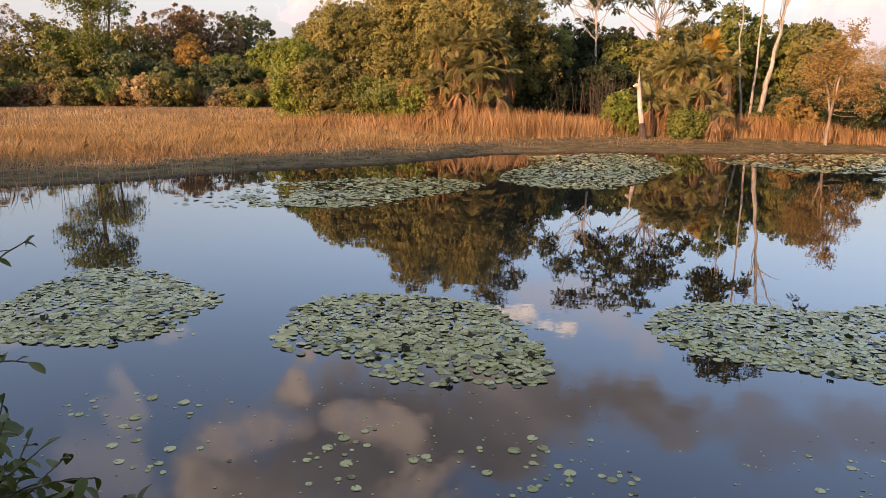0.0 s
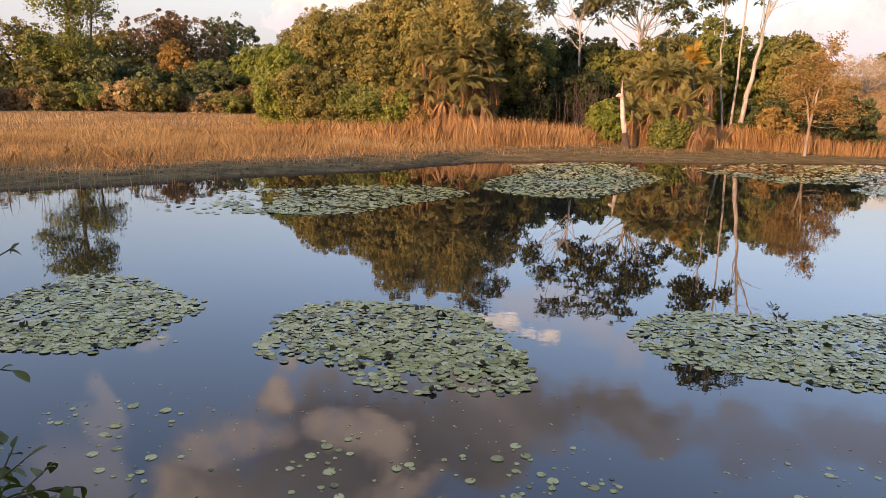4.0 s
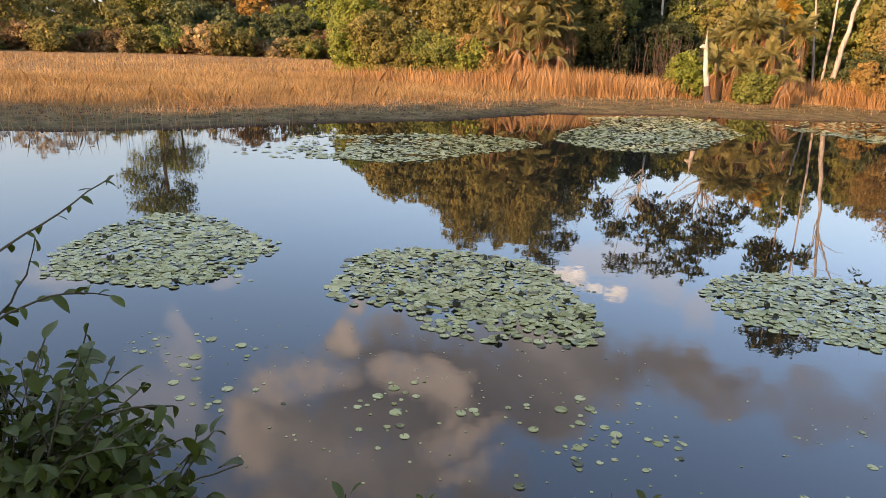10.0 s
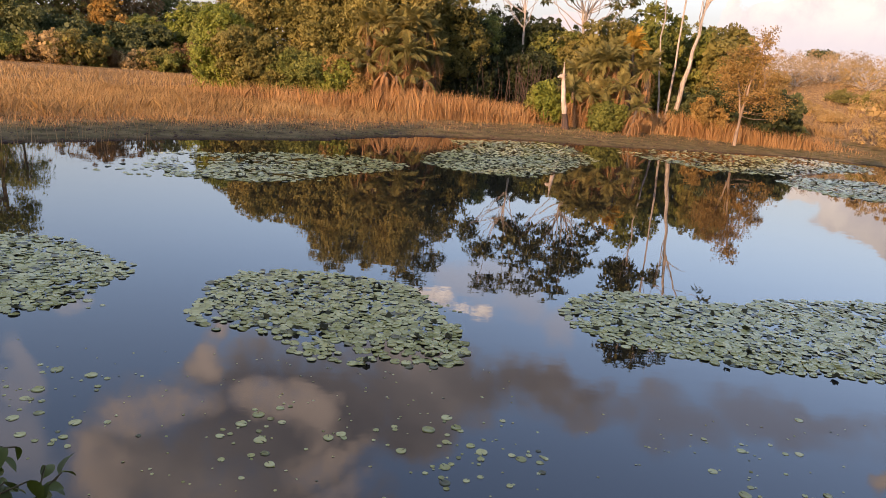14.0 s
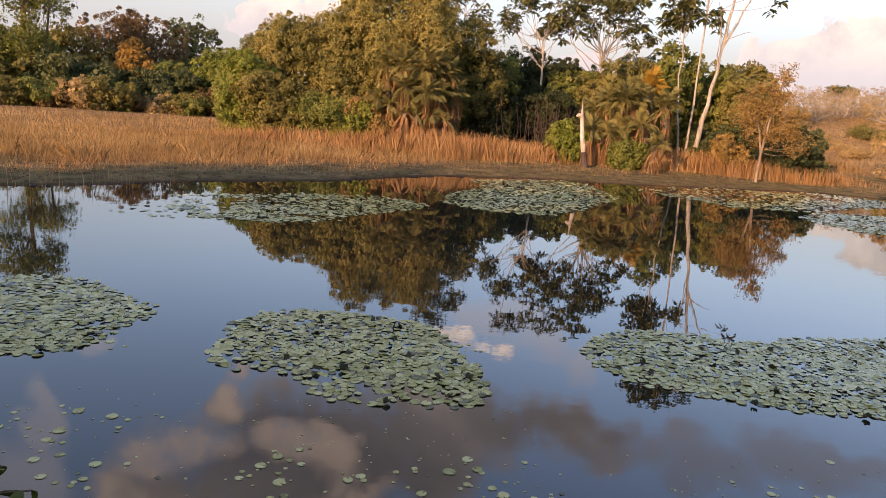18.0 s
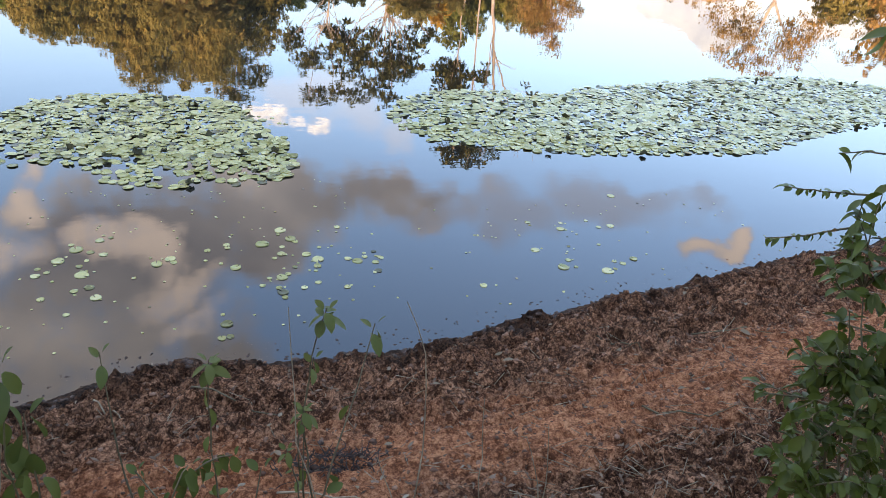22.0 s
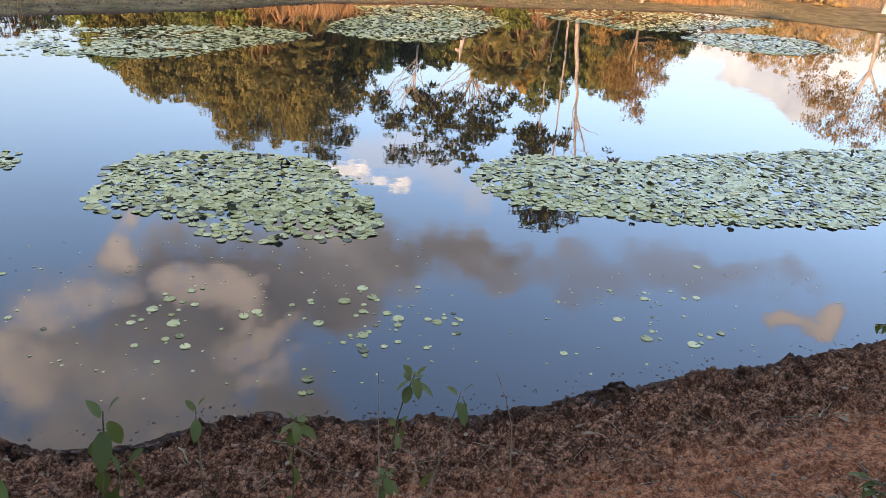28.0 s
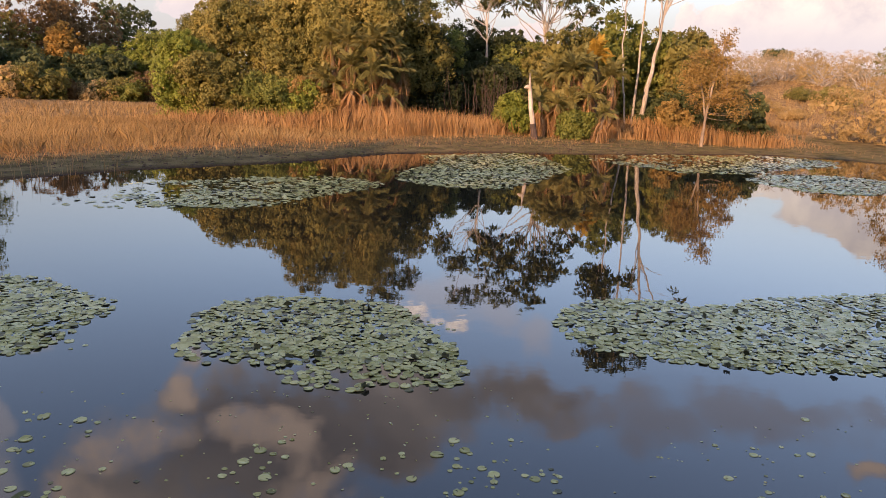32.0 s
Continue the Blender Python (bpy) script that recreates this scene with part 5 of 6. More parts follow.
lily_patch("long patch of lily pads near the far shore", [(-5.74, 15.36), (-5.26, 15.94), (-4.67, 17.0), (-4.9, 18.3), (-3.64, 19.0), (-2.01, 19.9), (-0.51, 20.3), (0.42, 19.9), (0.85, 19.2), (0.11, 18.2), (-0.94, 17.12), (-1.61, 16.06), (-2.25, 15.6), (-3.23, 15.7), (-4.18, 15.41)], 94, 0.125, 0.082, 0.14, 46000, 80,
           lambda q: np.where(q[:, 0] < -3.6, np.where(grit(q[:, 0], q[:, 1], 0.9, 23) > -0.05, 0.75, 0.12), np.where(grit(q[:, 0], q[:, 1], 1.1, 24) > 0.5, 0.55, 0.96)))
lily_patch("patch of lily pads before the far mud", [(1.54, 20.36), (2.37, 22.72), (3.3, 24.48), (2.97, 26.4), (4.32, 27.3), (6.6, 28.3), (7.29, 27.3), (7.15, 23.94), (6.14, 22.28), (5.01, 20.44), (3.95, 19.2), (3.03, 19.0), (2.34, 19.44)], 95, 0.13, 0.088, 0.16, 60000, 80,
           lambda q: np.where(q[:, 1] > 24.5, np.where(grit(q[:, 0], q[:, 1], 0.8, 25) > -0.1, 0.8, 0.2), 0.96))
lily_patch("strip of lily pads along the far mud", [(9.3, 27.3), (12.6, 29.2), (15.2, 29.4), (18.2, 30.3), (20.0, 28.9), (18.5, 26.8), (16.2, 25.9), (14.6, 24.7), (13.6, 23.8), (11.6, 23.9), (10.4, 25.3)], 96, 0.15, 0.105, 0.25, 60000, 80,
           lambda q: np.where(grit(q[:, 0], q[:, 1], 0.7, 26) > 0.15, 0.35, 0.92))
lily_patch("patch of lily pads in the far corner", [(12.8, 21.75), (14.5, 23.3), (16.1, 23.6), (17.5, 22.9), (17.0, 20.8), (14.3, 19.4), (13.2, 20.1)], 97, 0.15, 0.105, 0.2, 36000, 80)

FLOATING = [(-0.75, 5.32), (-0.65, 5.26), (-0.6, 5.44), (-0.56, 5.21), (-0.85, 5.16), (-0.97, 4.97), (-0.68, 4.93), (-0.62, 4.75), (-0.57, 4.61), (-0.71, 4.72), (-0.2, 5.0), (-0.11, 5.06), (0.29, 5.21), (0.33, 4.85),
            (0.55, 5.18), (0.71, 5.39), (0.77, 5.23), (0.67, 5.0), (0.63, 4.65), (0.61, 4.45), (0.85, 4.96), (0.92, 4.87), (0.9, 4.77), (1.14, 4.84), (1.2, 4.79), (1.33, 4.75), (1.32, 4.62), (0.18, 3.98), (0.22, 4.13)]
FLOATING_FAR = [(3.0, 5.03), (3.47, 5.01), (3.81, 5.6), (2.72, 4.41), (3.04, 4.29), (3.35, 4.43), (2.01, 4.27), (2.62, 4.71), (-2.06, 5.69), (-2.18, 5.89), (-2.5, 5.43), (-2.47, 5.59), (-2.45, 5.12), (-2.31, 5.21), (-2.3, 4.89),
                (-2.48, 5.96), (-2.95, 5.88), (-2.94, 5.62), (-2.01, 4.88), (-2.01, 5.09), (-2.85, 7.69), (-2.66, 7.57), (0.87, 8.13)]
rng = np.random.default_rng(98)
for k, q in enumerate([*FLOATING, *FLOATING_FAR]):
    ob = new("lily_pad", PADS[k % 6])
    ob.matrix_world = pad_pose(rng, q, rng.uniform(0.05, 0.105), 1.5, 0.002)
    tagged(ob, "single small green lily pad floating on open water", "lily pad", "floating lily pads")
spread = np.array(FLOATING + FLOATING_FAR)[rng.integers(0, len(FLOATING) + len(FLOATING_FAR), 110)] + rng.normal(0, 0.13, (110, 2))
for k, q in enumerate(spread[shore_distance(spread) < -0.12]):
    ob = new("lily_pad", PADS[k % 6])
    ob.matrix_world = pad_pose(rng, q, rng.uniform(0.022, 0.055), 1.5, 0.002)
    tagged(ob, "tiny green lily pad floating on open water", "lily pad", "floating lily pads")
small = scatter(rng, 240, -3.2, 4.8, 4.0, 6.6, lambda p: (shore_distance(p) < -0.15) & ~((p[:, 0] > 1.4) & (p[:, 1] > 5.6)))
tagged(new("floating_bits", pad_arrays(rng, small, 0.022, 6, 0.0008).mesh("floating_bits", PAD_MASS)), "tiny floating leaves and bits of weed", "debris", kind="stuff")

# ---- near bank: mud clods, litter, weeds ----


def clods(name, label, pts, sizes, mat, seed, flat=0.55):
    rng = np.random.default_rng(seed)
    b = Build()
    ico = bmesh.new()
    bmesh.ops.create_icosphere(ico, subdivisions=1 if len(pts) > 900 else 2, radius=1)
    base = np.array([v.co[:] for v in ico.verts])
    faces = np.array([[v.index for v in f.verts] for f in ico.faces])
    ico.free()
    z = ground_height(pts[:, 0], pts[:, 1])[0]
    for (x, y), zz, s in zip(pts, z, sizes):
        k = rng.normal(0, 1, (4, 3)) * 2.2
        lump = 1 + 0.5 * sum(np.sin(base @ kk + i) for i, kk in enumerate(k)) / 2
        v = base * lump[:, None] * s * [1, rng.uniform(0.6, 1), flat * rng.uniform(0.7, 1.3)]
        a = rng.uniform(0, 6.28)
        v = v @ np.array([[math.cos(a), -math.sin(a), 0], [math.sin(a), math.cos(a), 0], [0, 0, 1]])
        b.add(v + [x, y, max(zz, 0) + s * 0.02], faces)
    tagged(new(name, b.mesh(name, mat, flat=True)), label, "mud", kind="stuff")


mud_m, nt, bs = material("mud_clod")
tone = noise_tex(nt, geo_pos(nt), 45, 6, 0.7)
each = nt.nodes.new("ShaderNodeNewGeometry").outputs["Random Per Island"]
dry = ramp(nt, math_node(nt, "ADD", math_node(nt, "MULTIPLY", tone, 0.6), math_node(nt, "MULTIPLY", each, 0.4)), [(0.3, (0.10, 0.048, 0.026)), (0.55, (0.22, 0.112, 0.064)), (0.75, (0.37, 0.205, 0.125))])
lk(nt, dry, bs.inputs["Base Color"])
bs.inputs["Roughness"].default_value = 0.85
bump(nt, bs, tone, 0.8, 0.02)
wet_m, nt, bs = material("wet_mud_clod")
tone = noise_tex(nt, geo_pos(nt), 45, 6, 0.7)
lk(nt, ramp(nt, tone, [(0.38, (0.018, 0.010, 0.007)), (0.62, (0.12, 0.065, 0.040))]), bs.inputs["Base Color"])
bs.inputs["Roughness"].default_value = 0.75
bump(nt, bs, tone, 0.8, 0.02)
r = np.random.default_rng(111)
edge = scatter(r, 620, -2.4, 6.2, 3.0, 4.6, lambda p: (lambda s: (s > 0.01) & (s < 0.22))(shore_distance(p)))
clods("shore_clods", "dark wet lumps of mud along the waterline", edge, 0.005 + 0.020 * r.random(len(edge)) ** 2, wet_m, 112, 0.35)
upper = scatter(r, 9000, -2.2, 6.0, 1.2, 4.2, lambda p: (lambda s: (s > 0.15) & (s < 2.9))(shore_distance(p)))
clods("soil_crumbs", "loose brown crumbs of trampled soil", upper, 0.003 + 0.014 * r.random(len(upper)) ** 3, mud_m, 113, 0.5)
wetbits = scatter(r, 380, -1.6, 6.0, 3.4, 4.7, lambda p: (lambda s: (s > -0.22) & (s < -0.01))(shore_distance(p)))
clods("shallow_mud", "bits of mud and weed breaking the shallow water", wetbits, 0.002 + 0.009 * r.random(len(wetbits)) ** 2.5, wet_m, 114, 0.2)
far_lumps = scatter(r, 2600, -14, 16, 14, 36, lambda p: (lambda s: (s > 0.05) & (s < 4.5))(shore_distance(p)))
clods("far_mud_lumps", "uneven trampled lumps on the far mud", far_lumps, 0.015 + 0.05 * r.random(len(far_lumps)) ** 2.5, wet_m, 116, 0.4)


def blade_leaf(length, width, fold, curl, seed, mat, n=6):
    """A single leaf from the origin towards +x, with a midrib fold and a drooping tip."""
    t = np.linspace(0, 1, n)
    wd = width * np.sin(np.pi * np.clip(t * 0.92 + 0.06, 0, 1)) ** 0.8
    wd[-1] = width * 0.02
    zc = -curl * length * t**2
    mid = np.c_[length * t, 0 * t, zc]
    l = np.c_[length * t, wd / 2, zc + fold * wd]
    rr = np.c_[length * t, -wd / 2, zc + fold * wd]
    v = np.r_[mid, l, rr]
    i = np.arange(n - 1)
    b = Build()
    b.add(v, np.r_[np.c_[i, i + 1, n + i + 1, n + i], np.c_[i, 2 * n + i, 2 * n + i + 1, i + 1]])
    return b.mesh("leaf", mat)


FALLEN = [blade_leaf(1, 0.5, f, c, s, DRY_LEAF) for s, f, c in ((1, 0.2, 0.1), (2, 0.35, -0.15), (3, -0.2, 0.2))]
litter = scatter(r, 150, -1.5, 4.6, 1.3, 3.7, lambda p: (shore_distance(p) > 0.2) & (shore_distance(p) < 2.7))
for k, (x, y) in enumerate(litter):
    ob = new("fallen_leaf", FALLEN[k % 3])
    ob.matrix_world = pose(x, y, ground_z(x, y) + 0.012, r.normal(0, 14), r.normal(0, 14), r.uniform(0, 360)) @ Matrix.Scale(r.uniform(0.02, 0.05) if k % 9 else 0.065, 4)
    tagged(ob, "pale dry leaf fallen on the bank", "leaf", "fallen leaves")
TWIGS = [((0.0, 3.1), (0.55, 2.75)), ((-0.45, 3.2), (-0.3, 2.95)), ((2.9, 3.1), (3.25, 2.85)), ((3.0, 2.95), (3.2, 3.1)), ((2.3, 3.2), (2.45, 2.95)), ((0.3, 2.2), (0.7, 2.0)), ((2.0, 2.3), (2.4, 2.15))]
for i, (a, c) in enumerate(TWIGS):
    rg = np.random.default_rng(130 + i)
    p = bent(rg, (*a, 0), (*c, 0), 0.08, 7)
    p[:, 2] = ground_height(p[:, 0], p[:, 1])[0] + 0.012
    b = Build()
    tube(b, p, np.linspace(0.005, 0.002, 7), 6)
    tagged(new("twig", b.mesh("twig", STRAW_STEM if i % 2 else STEM)), "thin dry twig lying on the soil", "twig", "twigs")
straw = scatter(r, 1100, -1.6, 4.4, 1.2, 3.4, lambda p: (lambda s: (s > 0.5) & (r.random(len(p)) < np.where(s > 1.6, 1, 0.25)))(shore_distance(p)))
b = Build()
for x, y in straw:
    a, ln = r.uniform(0, 6.28), r.uniform(0.02, 0.13)
    z0, z1 = ground_z(x, y) + 0.012, ground_z(x + ln * math.cos(a), y + ln * math.sin(a)) + 0.014
    tube(b, [(x, y, z0), (x + ln * math.cos(a), y + ln * math.sin(a), z1)], [0.0022, 0.0015], 3)
tagged(new("straw_litter", b.mesh("straw_litter", STRAW_STEM)), "scattered dry straw and rootlets on the soil", "litter", kind="stuff")

chip_m = DRY_LEAF_MASS
chips = scatter(r, 1700, -1.6, 5.2, 1.2, 3.9, lambda p: (lambda s: (s > 0.12) & (s < 2.9) & (r.random(len(p)) < np.where(s > 1.55, 1.0, 0.35)))(shore_distance(p)))
b = Build()
tri = np.array([[0, 1, 2, 3]])
zs = ground_height(chips[:, 0], chips[:, 1])[0]
for (x, y), zz in zip(chips, zs):
    a, ln, wd = r.uniform(0, 6.28), r.uniform(0.006, 0.024), r.uniform(0.002, 0.009)
    c, sn = math.cos(a), math.sin(a)
    v = np.array([(-ln, 0, 0), (0, wd, r.uniform(0, 0.008)), (ln, 0, r.uniform(-0.004, 0.01)), (0, -wd, r.uniform(0, 0.008))])
    v = v @ np.array([[c, sn, 0], [-sn, c, 0], [0, 0, 1]])
    b.add(v + [x, y, zz + 0.010], tri)
tagged(new("leaf_litter", b.mesh("leaf_litter", chip_m, flat=True)), "small torn bits of dry leaf strewn over the soil", "litter", kind="stuff")
spot = r.normal(0, 1, (46, 2)) * [0.11, 0.05] + [0.55, 2.36]
clods("root_clump", "dark dug-up clump of roots and wet soil", spot, 0.004 + 0.013 * r.random(46) ** 2, wet_m, 115, 0.7)
b = Build()
for x, y in r.normal(0, 1, (170, 2)) * [0.11, 0.045] + [0.55, 2.36]:
    a, ln, z0 = r.uniform(0, 6.28), r.uniform(0.03, 0.10), ground_z(x, y)
    tip = (x + ln * math.cos(a), y + ln * math.sin(a) * 0.6, z0 + r.uniform(0.0, 0.05))
    tube(b, bent(r, (x, y, z0 - 0.01), tip, 0.15, 5), np.linspace(0.004, 0.0012, 5), 4)
tagged(new("root_tangle", b.mesh("root_tangle", WETWOOD)), "tangle of thin dark roots sticking out of the soil", "roots", kind="stuff")

WEED = [blade_leaf(1, w, f, c, s, WEED_LEAF, 8) for s, w, f, c in ((1, 0.56, 0.10, 0.25), (2, 0.62, 0.14, 0.12), (3, 0.50, 0.08, 0.40))]


def weed(top, base, leaf, tops, along, seed, label, hang=0, arch=0.0):
    """A slim weed from base to top: a few leaves spread at its tip, others along the stem, hanging ones on short stalks below."""
    rng = np.random.default_rng(seed)
    z = ground_z(*base)
    ob = thing("weed", label, "weed", pose(*base, z - 0.01), "weeds on the bank")
    tip = np.array(top) - [*base, z - 0.01]
    p = bent(rng, (0, 0, 0), tip, 0.04, 10)
    p[:, 2] += arch * np.sin(np.pi * np.linspace(0, 1, 10))
    b = Build()
    tube(b, p, np.linspace(0.0042, 0.0018, 10), 6)
    part("stem", b.mesh("stem", STEM), ob)
    spots = [(p[-1] - (p[-1] - p[-2]) * 0.5 * i / max(1, tops), (-62, -40, 8, 22, 30, 12, -15, 35)[i % 8] + rng.normal(0, 8), i * 137.5, (0.55, 0.65, 1.1, 1.0, 0.9, 1.1, 0.7, 0.9)[i % 8]) for i in range(tops)]
    spots += [(p[int(rng.integers(3, 9))], rng.uniform(-20, 30), rng.uniform(0, 360), rng.uniform(0.6, 1)) for _ in range(along)]
    for i in range(hang):
        u = (0.98 - 0.72 * i / hang) * 9
        spots.append((np.array([np.interp(u, np.arange(10), p[:, k]) for k in range(3)]), rng.uniform(52, 88), (i % 2) * 180 + rng.uniform(-60, 60), rng.uniform(0.75, 1.15)))
    for i, (q, tilt, a, sz) in enumerate(spots):
        out = Matrix.Rotation(radians(a), 4, "Z")
        foot = Vector(q) + out.to_3x3() @ Vector((leaf * 0.16, 0, 0))
        m = Matrix.Translation(foot) @ out @ Euler((rng.normal(0, 0.3), radians(tilt), 0)).to_matrix().to_4x4() @ Matrix.Scale(leaf * sz, 4)
        part("leaf", WEED[i % 3], ob, m=m)


weed((0.42, 1.80, 1.54), (0.42, 1.95), 0.057, 9, 0, 141, "young green weed with a whorl of leaves at its tip", hang=1)
weed((0.57, 1.83, 1.45), (0.24, 1.62), 0.062, 4, 1, 142, "long leaning weed with a few round green leaves", hang=3)
weed((0.09, 1.90, 1.34), (0.13, 1.82), 0.056, 9, 3, 143, "low green weed with hanging yellowish leaves", hang=6)
weed((-0.18, 1.80, 1.48), (-0.08, 1.74), 0.055, 3, 0, 144, "thin weed with small upright leaves")
weed((-0.36, 1.60, 1.62), (-0.29, 1.52), 0.082, 3, 0, 145, "green weed with large hanging leaves", hang=18)
weed((-0.32, 1.56, 1.50), (-0.26, 1.45), 0.086, 1, 0, 146, "green weed with large hanging leaves", hang=16)
weed((0.13, 1.62, 1.22), (-0.06, 1.48), 0.050, 1, 0, 147, "arching weed with drooping leaflets", hang=15, arch=0.20)
weed((0.02, 1.52, 1.30), (-0.12, 1.42), 0.056, 2, 0, 148, "arching weed with drooping leaflets", hang=12, arch=0.12)
weed((-0.10, 1.50, 1.33), (0.02, 1.42), 0.052, 2, 0, 149, "arching weed with drooping leaflets", hang=9, arch=0.06)
weed((0.35, 1.80, 1.19), (0.34, 1.78), 0.05, 7, 1, 150, "small green rosette weed on the path")
weed((0.29, 1.75, 1.09), (0.30, 1.74), 0.04, 5, 1, 153, "small green rosette weed on the path")
weed((0.39, 1.85, 1.34), (0.42, 1.95), 0.05, 3, 1, 151, "small green weed by the waterside", hang=3)
weed((0.21, 1.70, 1.08), (0.17, 1.66), 0.07, 2, 0, 152, "weed with one broad pale leaf")
for i, (top, base) in enumerate([((0.30, 1.7, 1.62), (0.52, 1.55)), ((0.60, 1.62, 1.65), (0.6, 1.6)), ((0.50, 1.5, 1.25), (0.62, 1.5)), ((0.85, 1.6, 1.3), (0.88, 1.55)), ((1.05, 1.55, 1.2), (1.05, 1.55)), ((0.95, 1.5, 1.22), (1.02, 1.52)), ((-0.4, 1.7, 1.4), (-0.5, 1.6))]):
    z = ground_z(*base)
    b = Build()
    rg = np.random.default_rng(160 + i)
    p = bent(rg, (*base, z - 0.01), top, 0.05, 9)
    tube(b, p, np.linspace(0.0032, 0.0012, 9), 5)
    tagged(new("grass_stalk", b.mesh("grass_stalk", STRAW_STEM)), "thin dry grass stalk standing on the bank", "grass stalk", "grass stalks")

# ---- the two leafy bushes beside the camera ----
BUSH = [blade_leaf(1, w, f, c, s, BUSH_LEAF) for s, w, f, c in ((1, 0.54, 0.2, 0.3), (2, 0.62, 0.12, 0.12), (3, 0.48, 0.25, 0.5))]
BROWNED = blade_leaf(1, 0.5, 0.3, 0.4, 4, BROWN_LEAF)


def near_bush(label, base, sprays, blobs, clusters, per, leaf, big, seed):
    """A bush of branching shoots that end in leafy twigs, and some long loose sprays. blobs: where the twigs end, in the world; big: (share, size) of larger leaves low down."""
    rng = np.random.default_rng(seed)
    z = ground_z(*base)
    ob = thing("leafy_bush", label, "bush", pose(*base, z - 0.02))
    origin = np.array([*base, z - 0.02])
    spots = []

    def sprig(p, size, n, from_u, pitch=0.0):
        k = len(p)
        for i in range(n):
            u = 1 - (i / n) * (1 - from_u)
            q = np.array([np.interp(u * (k - 1), np.arange(k), p[:, j]) for j in range(3)])
            d = p[-1] - p[-3]
            a = math.degrees(math.atan2(d[1], d[0])) + (-1) ** i * rng.uniform(20, 95) + rng.normal(0, 40)
            tilt = rng.uniform(-40, 60) + pitch
            spots.append(Matrix.Translation(q) @ Euler((0, 0, radians(a))).to_matrix().to_4x4() @ Euler((rng.normal(0, 0.5), radians(tilt), 0)).to_matrix().to_4x4() @ Matrix.Scale(size * rng.uniform(0.6, 1.2), 4))

    def shoot(p, r0):
        b = Build()
        tube(b, p, np.linspace(r0, 0.0016, len(p)), 6)
        part("stem", b.mesh("stem", STEM), ob)

    for a, c, size, n, pitch in sprays:
        p = bent(rng, np.array(a) - origin, np.array(c) - origin, 0.06, 10)
        shoot(p, 0.0035)
        sprig(p, size, n, 0.15, pitch)
    _, mids = crown_points(rng, blobs, clusters, 1, 0.01, 0.3)
    mids = mids - origin
    mids = mids[mids[:, 2] > 0.12]
    limbs = []
    for k in range(14):
        m = mids[rng.integers(len(mids))]
        p = bent(rng, rng.normal(0, 0.06, 3) * [1, 1, 0], m * [0.75, 0.75, 0.8], 0.08, 9)
        shoot(p, 0.010)
        limbs.append(p)
    for m in mids:
        near = min((q for p in limbs for q in p[3:]), key=lambda q: np.linalg.norm(q - m))
        p = bent(rng, near, m, 0.08, 6)
        shoot(p, 0.003)
        large = rng.random() < big[0]
        sprig(p, big[1] if large else leaf, per // 3 if large else per, 0.25, 20 if large else 0)
    order = rng.permutation(len(spots))
    mass, shapes = Build(), [np.array([v.co[:] for v in me.vertices]) for me in BUSH]
    quads = np.array([list(f.vertices) for f in BUSH[0].polygons])
    for i, k in enumerate(order):
        m = spots[k]
        if i < 300:
            dry = rng.random() < 0.03
            part("leaf", BROWNED if dry else BUSH[i % 3], ob, "withered brown leaf" if dry else "", m)
        else:
            r3 = np.array(m)
            mass.add(shapes[i % 3] @ r3[:3, :3].T + r3[:3, 3], quads)
    if len(order) > 300:
        tagged(part("foliage", mass.mesh("foliage", BUSH_MASS), ob), kind="stuff")
    return ob


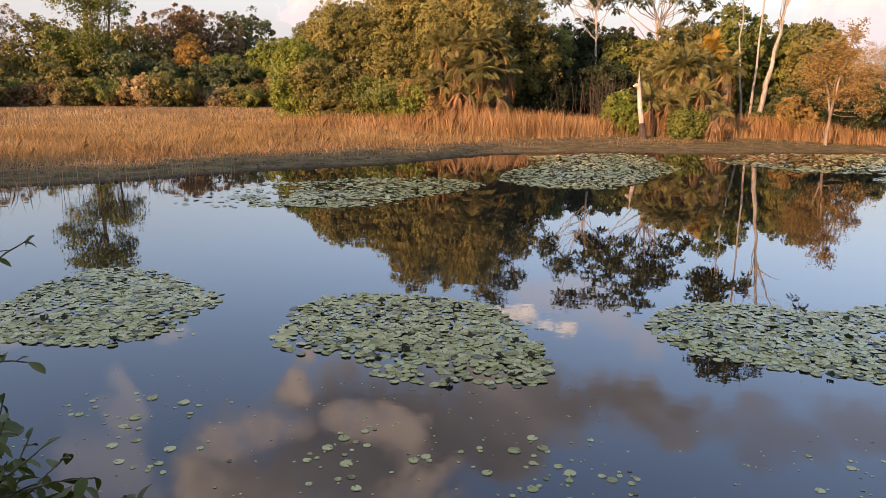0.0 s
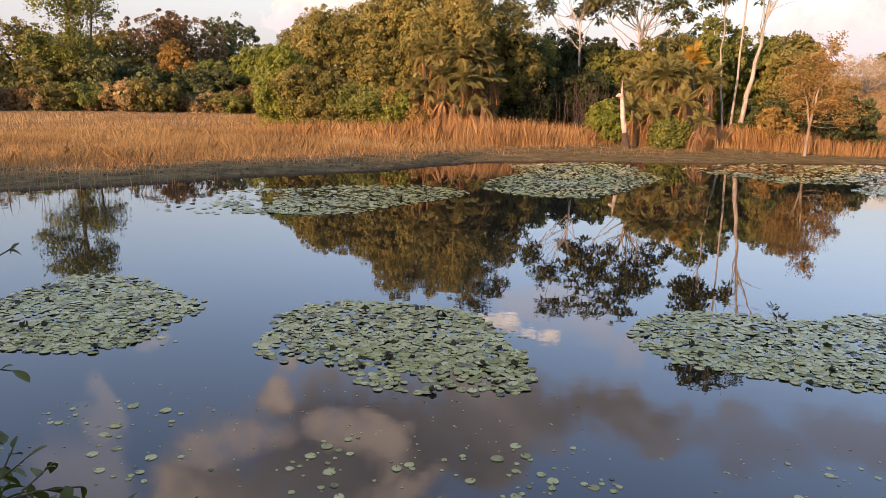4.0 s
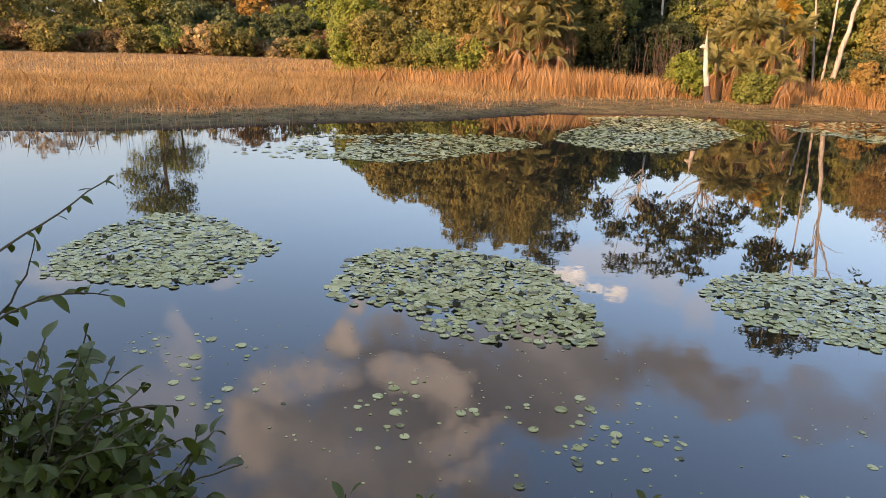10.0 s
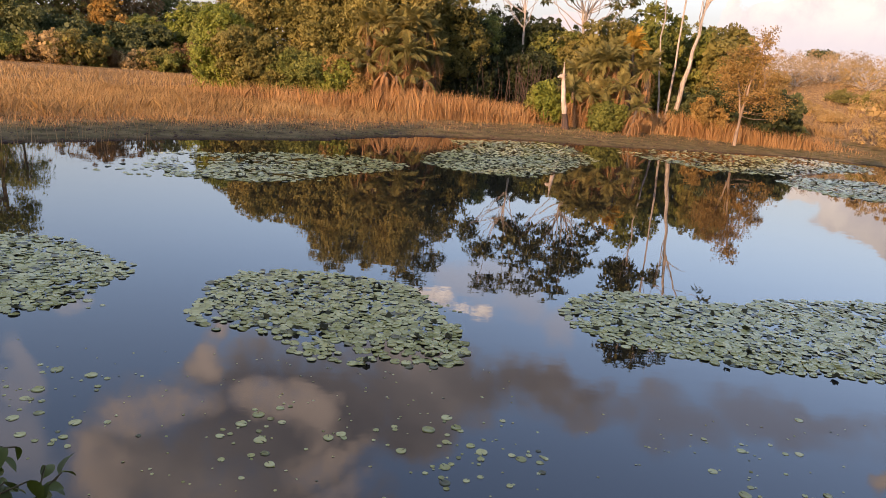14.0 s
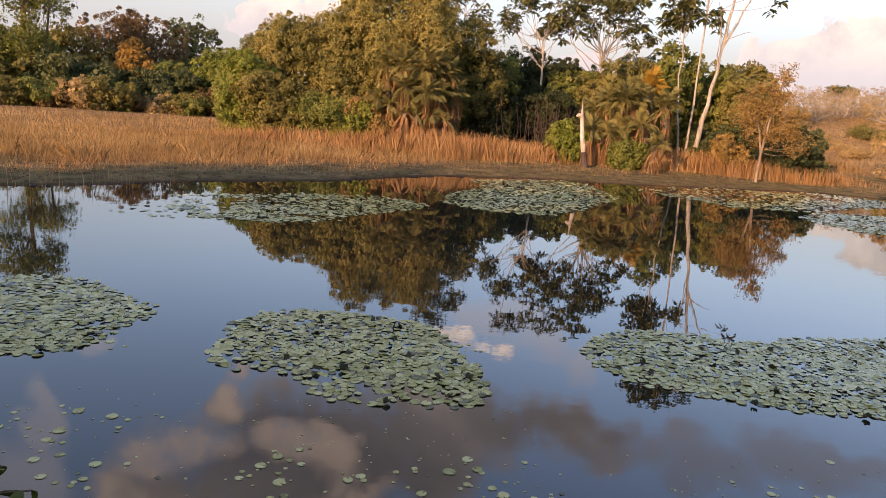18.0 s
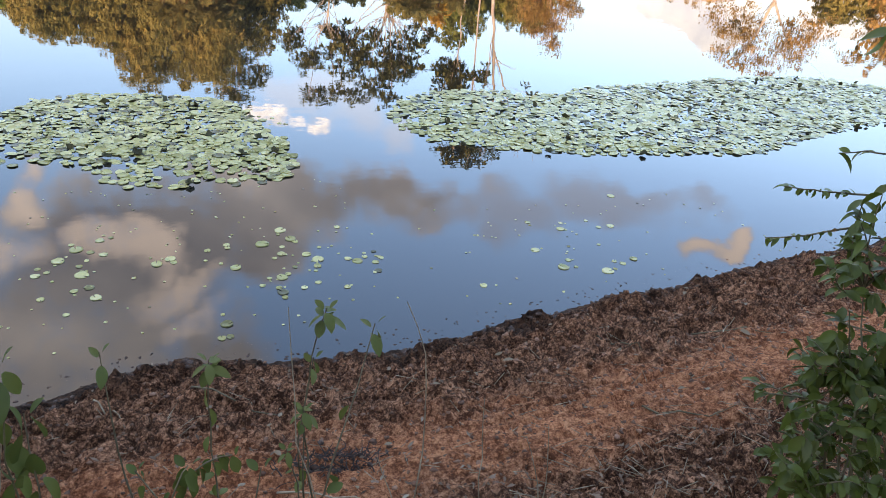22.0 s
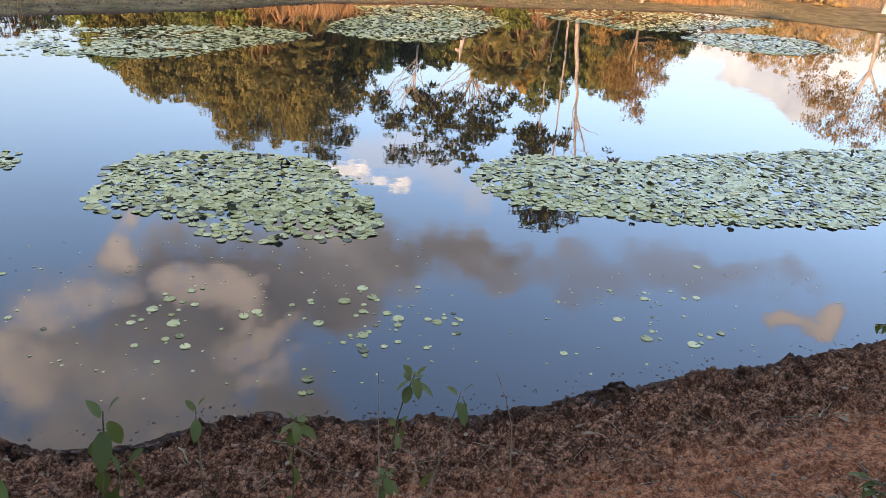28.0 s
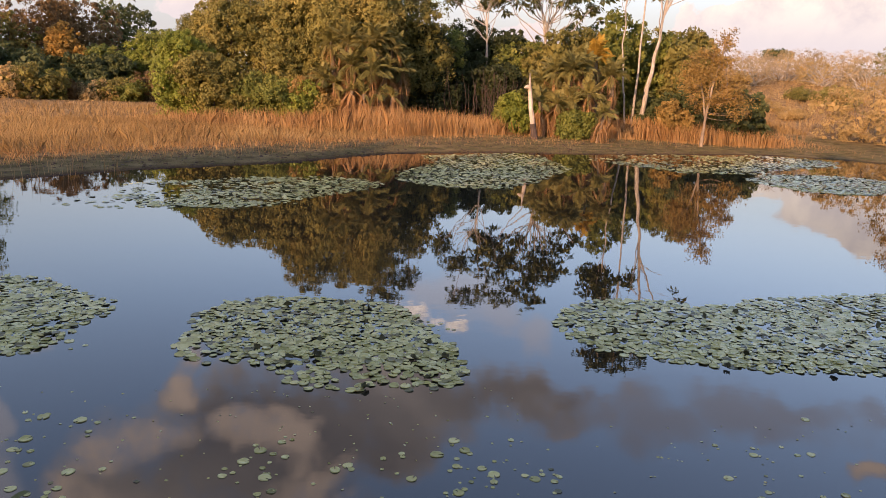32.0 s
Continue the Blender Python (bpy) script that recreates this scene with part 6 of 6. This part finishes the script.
near_bush("dense dark green leafy bush with long bare sprays", (-1.05, 1.12),
          [((-1.28, 1.62, 2.12), (-1.07, 1.94, 2.31), 0.034, 9, 0), ((-1.25, 1.5, 1.95), (-1.10, 1.62, 2.22), 0.045, 4, 0), ((-1.2, 1.4, 2.0), (-0.93, 1.62, 2.09), 0.045, 10, 0), ((-0.8, 1.3, 1.75), (-0.55, 1.42, 1.80), 0.12, 1, 10)],
          [((-1.06, 1.30, 1.86), (0.40, 0.30, 0.34)), ((-0.82, 1.26, 1.82), (0.30, 0.26, 0.30)), ((-0.70, 1.20, 1.72), (0.24, 0.2, 0.24)), ((-1.0, 1.2, 1.35), (0.35, 0.3, 0.35))], 560, 14, 0.042, (0.07, 0.095), 171)
near_bush("open green leafy bush at the path's edge", (1.95, 1.12),
          [((1.95, 1.25, 2.30), (1.60, 1.33, 2.42), 0.085, 9, 45), ((1.95, 1.3, 2.08), (1.66, 1.40, 2.10), 0.05, 6, 0), ((1.9, 1.45, 1.85), (1.63, 1.52, 1.80), 0.028, 22, 10), ((1.95, 1.5, 1.92), (1.70, 1.58, 1.93), 0.028, 20, 10)],
          [((2.0, 1.32, 1.98), (0.24, 0.2, 0.2)), ((1.95, 1.22, 1.74), (0.32, 0.30, 0.34)), ((1.68, 1.15, 1.46), (0.26, 0.26, 0.30)), ((1.9, 1.15, 1.2), (0.35, 0.3, 0.35))], 210, 10, 0.048, (0.0, 0.1), 172)

# ---- the wood behind, which keeps the near bank and most of the pond in shade ----
for i, (x, y, h, wd) in enumerate([(-26, -18, 12.2, 5.0), (-19, -22, 12.8, 5.0), (-12, -19, 13.0, 5), (-32, -10, 9.4, 4.5), (-5, -20, 13.6, 5), (3, -18, 12.4, 5), (-38, -2, 6.0, 4), (-20, -12, 11.6, 4.5), (-10, -11, 12.2, 4.5), (11, -16, 11, 5), (-28, -2, 5.6, 4.0), (-25, -8, 10.2, 4.5), (19, -14, 11, 5), (28, -10, 11, 5)]):
    az, d = math.degrees(math.atan2(x, y)), math.hypot(x, y)
    bush("shade_tree", "dense green tree behind the viewing bank", az, d, h, wd, GREEN, 800 + i, leaf=0.55, count=4200, category="tree")
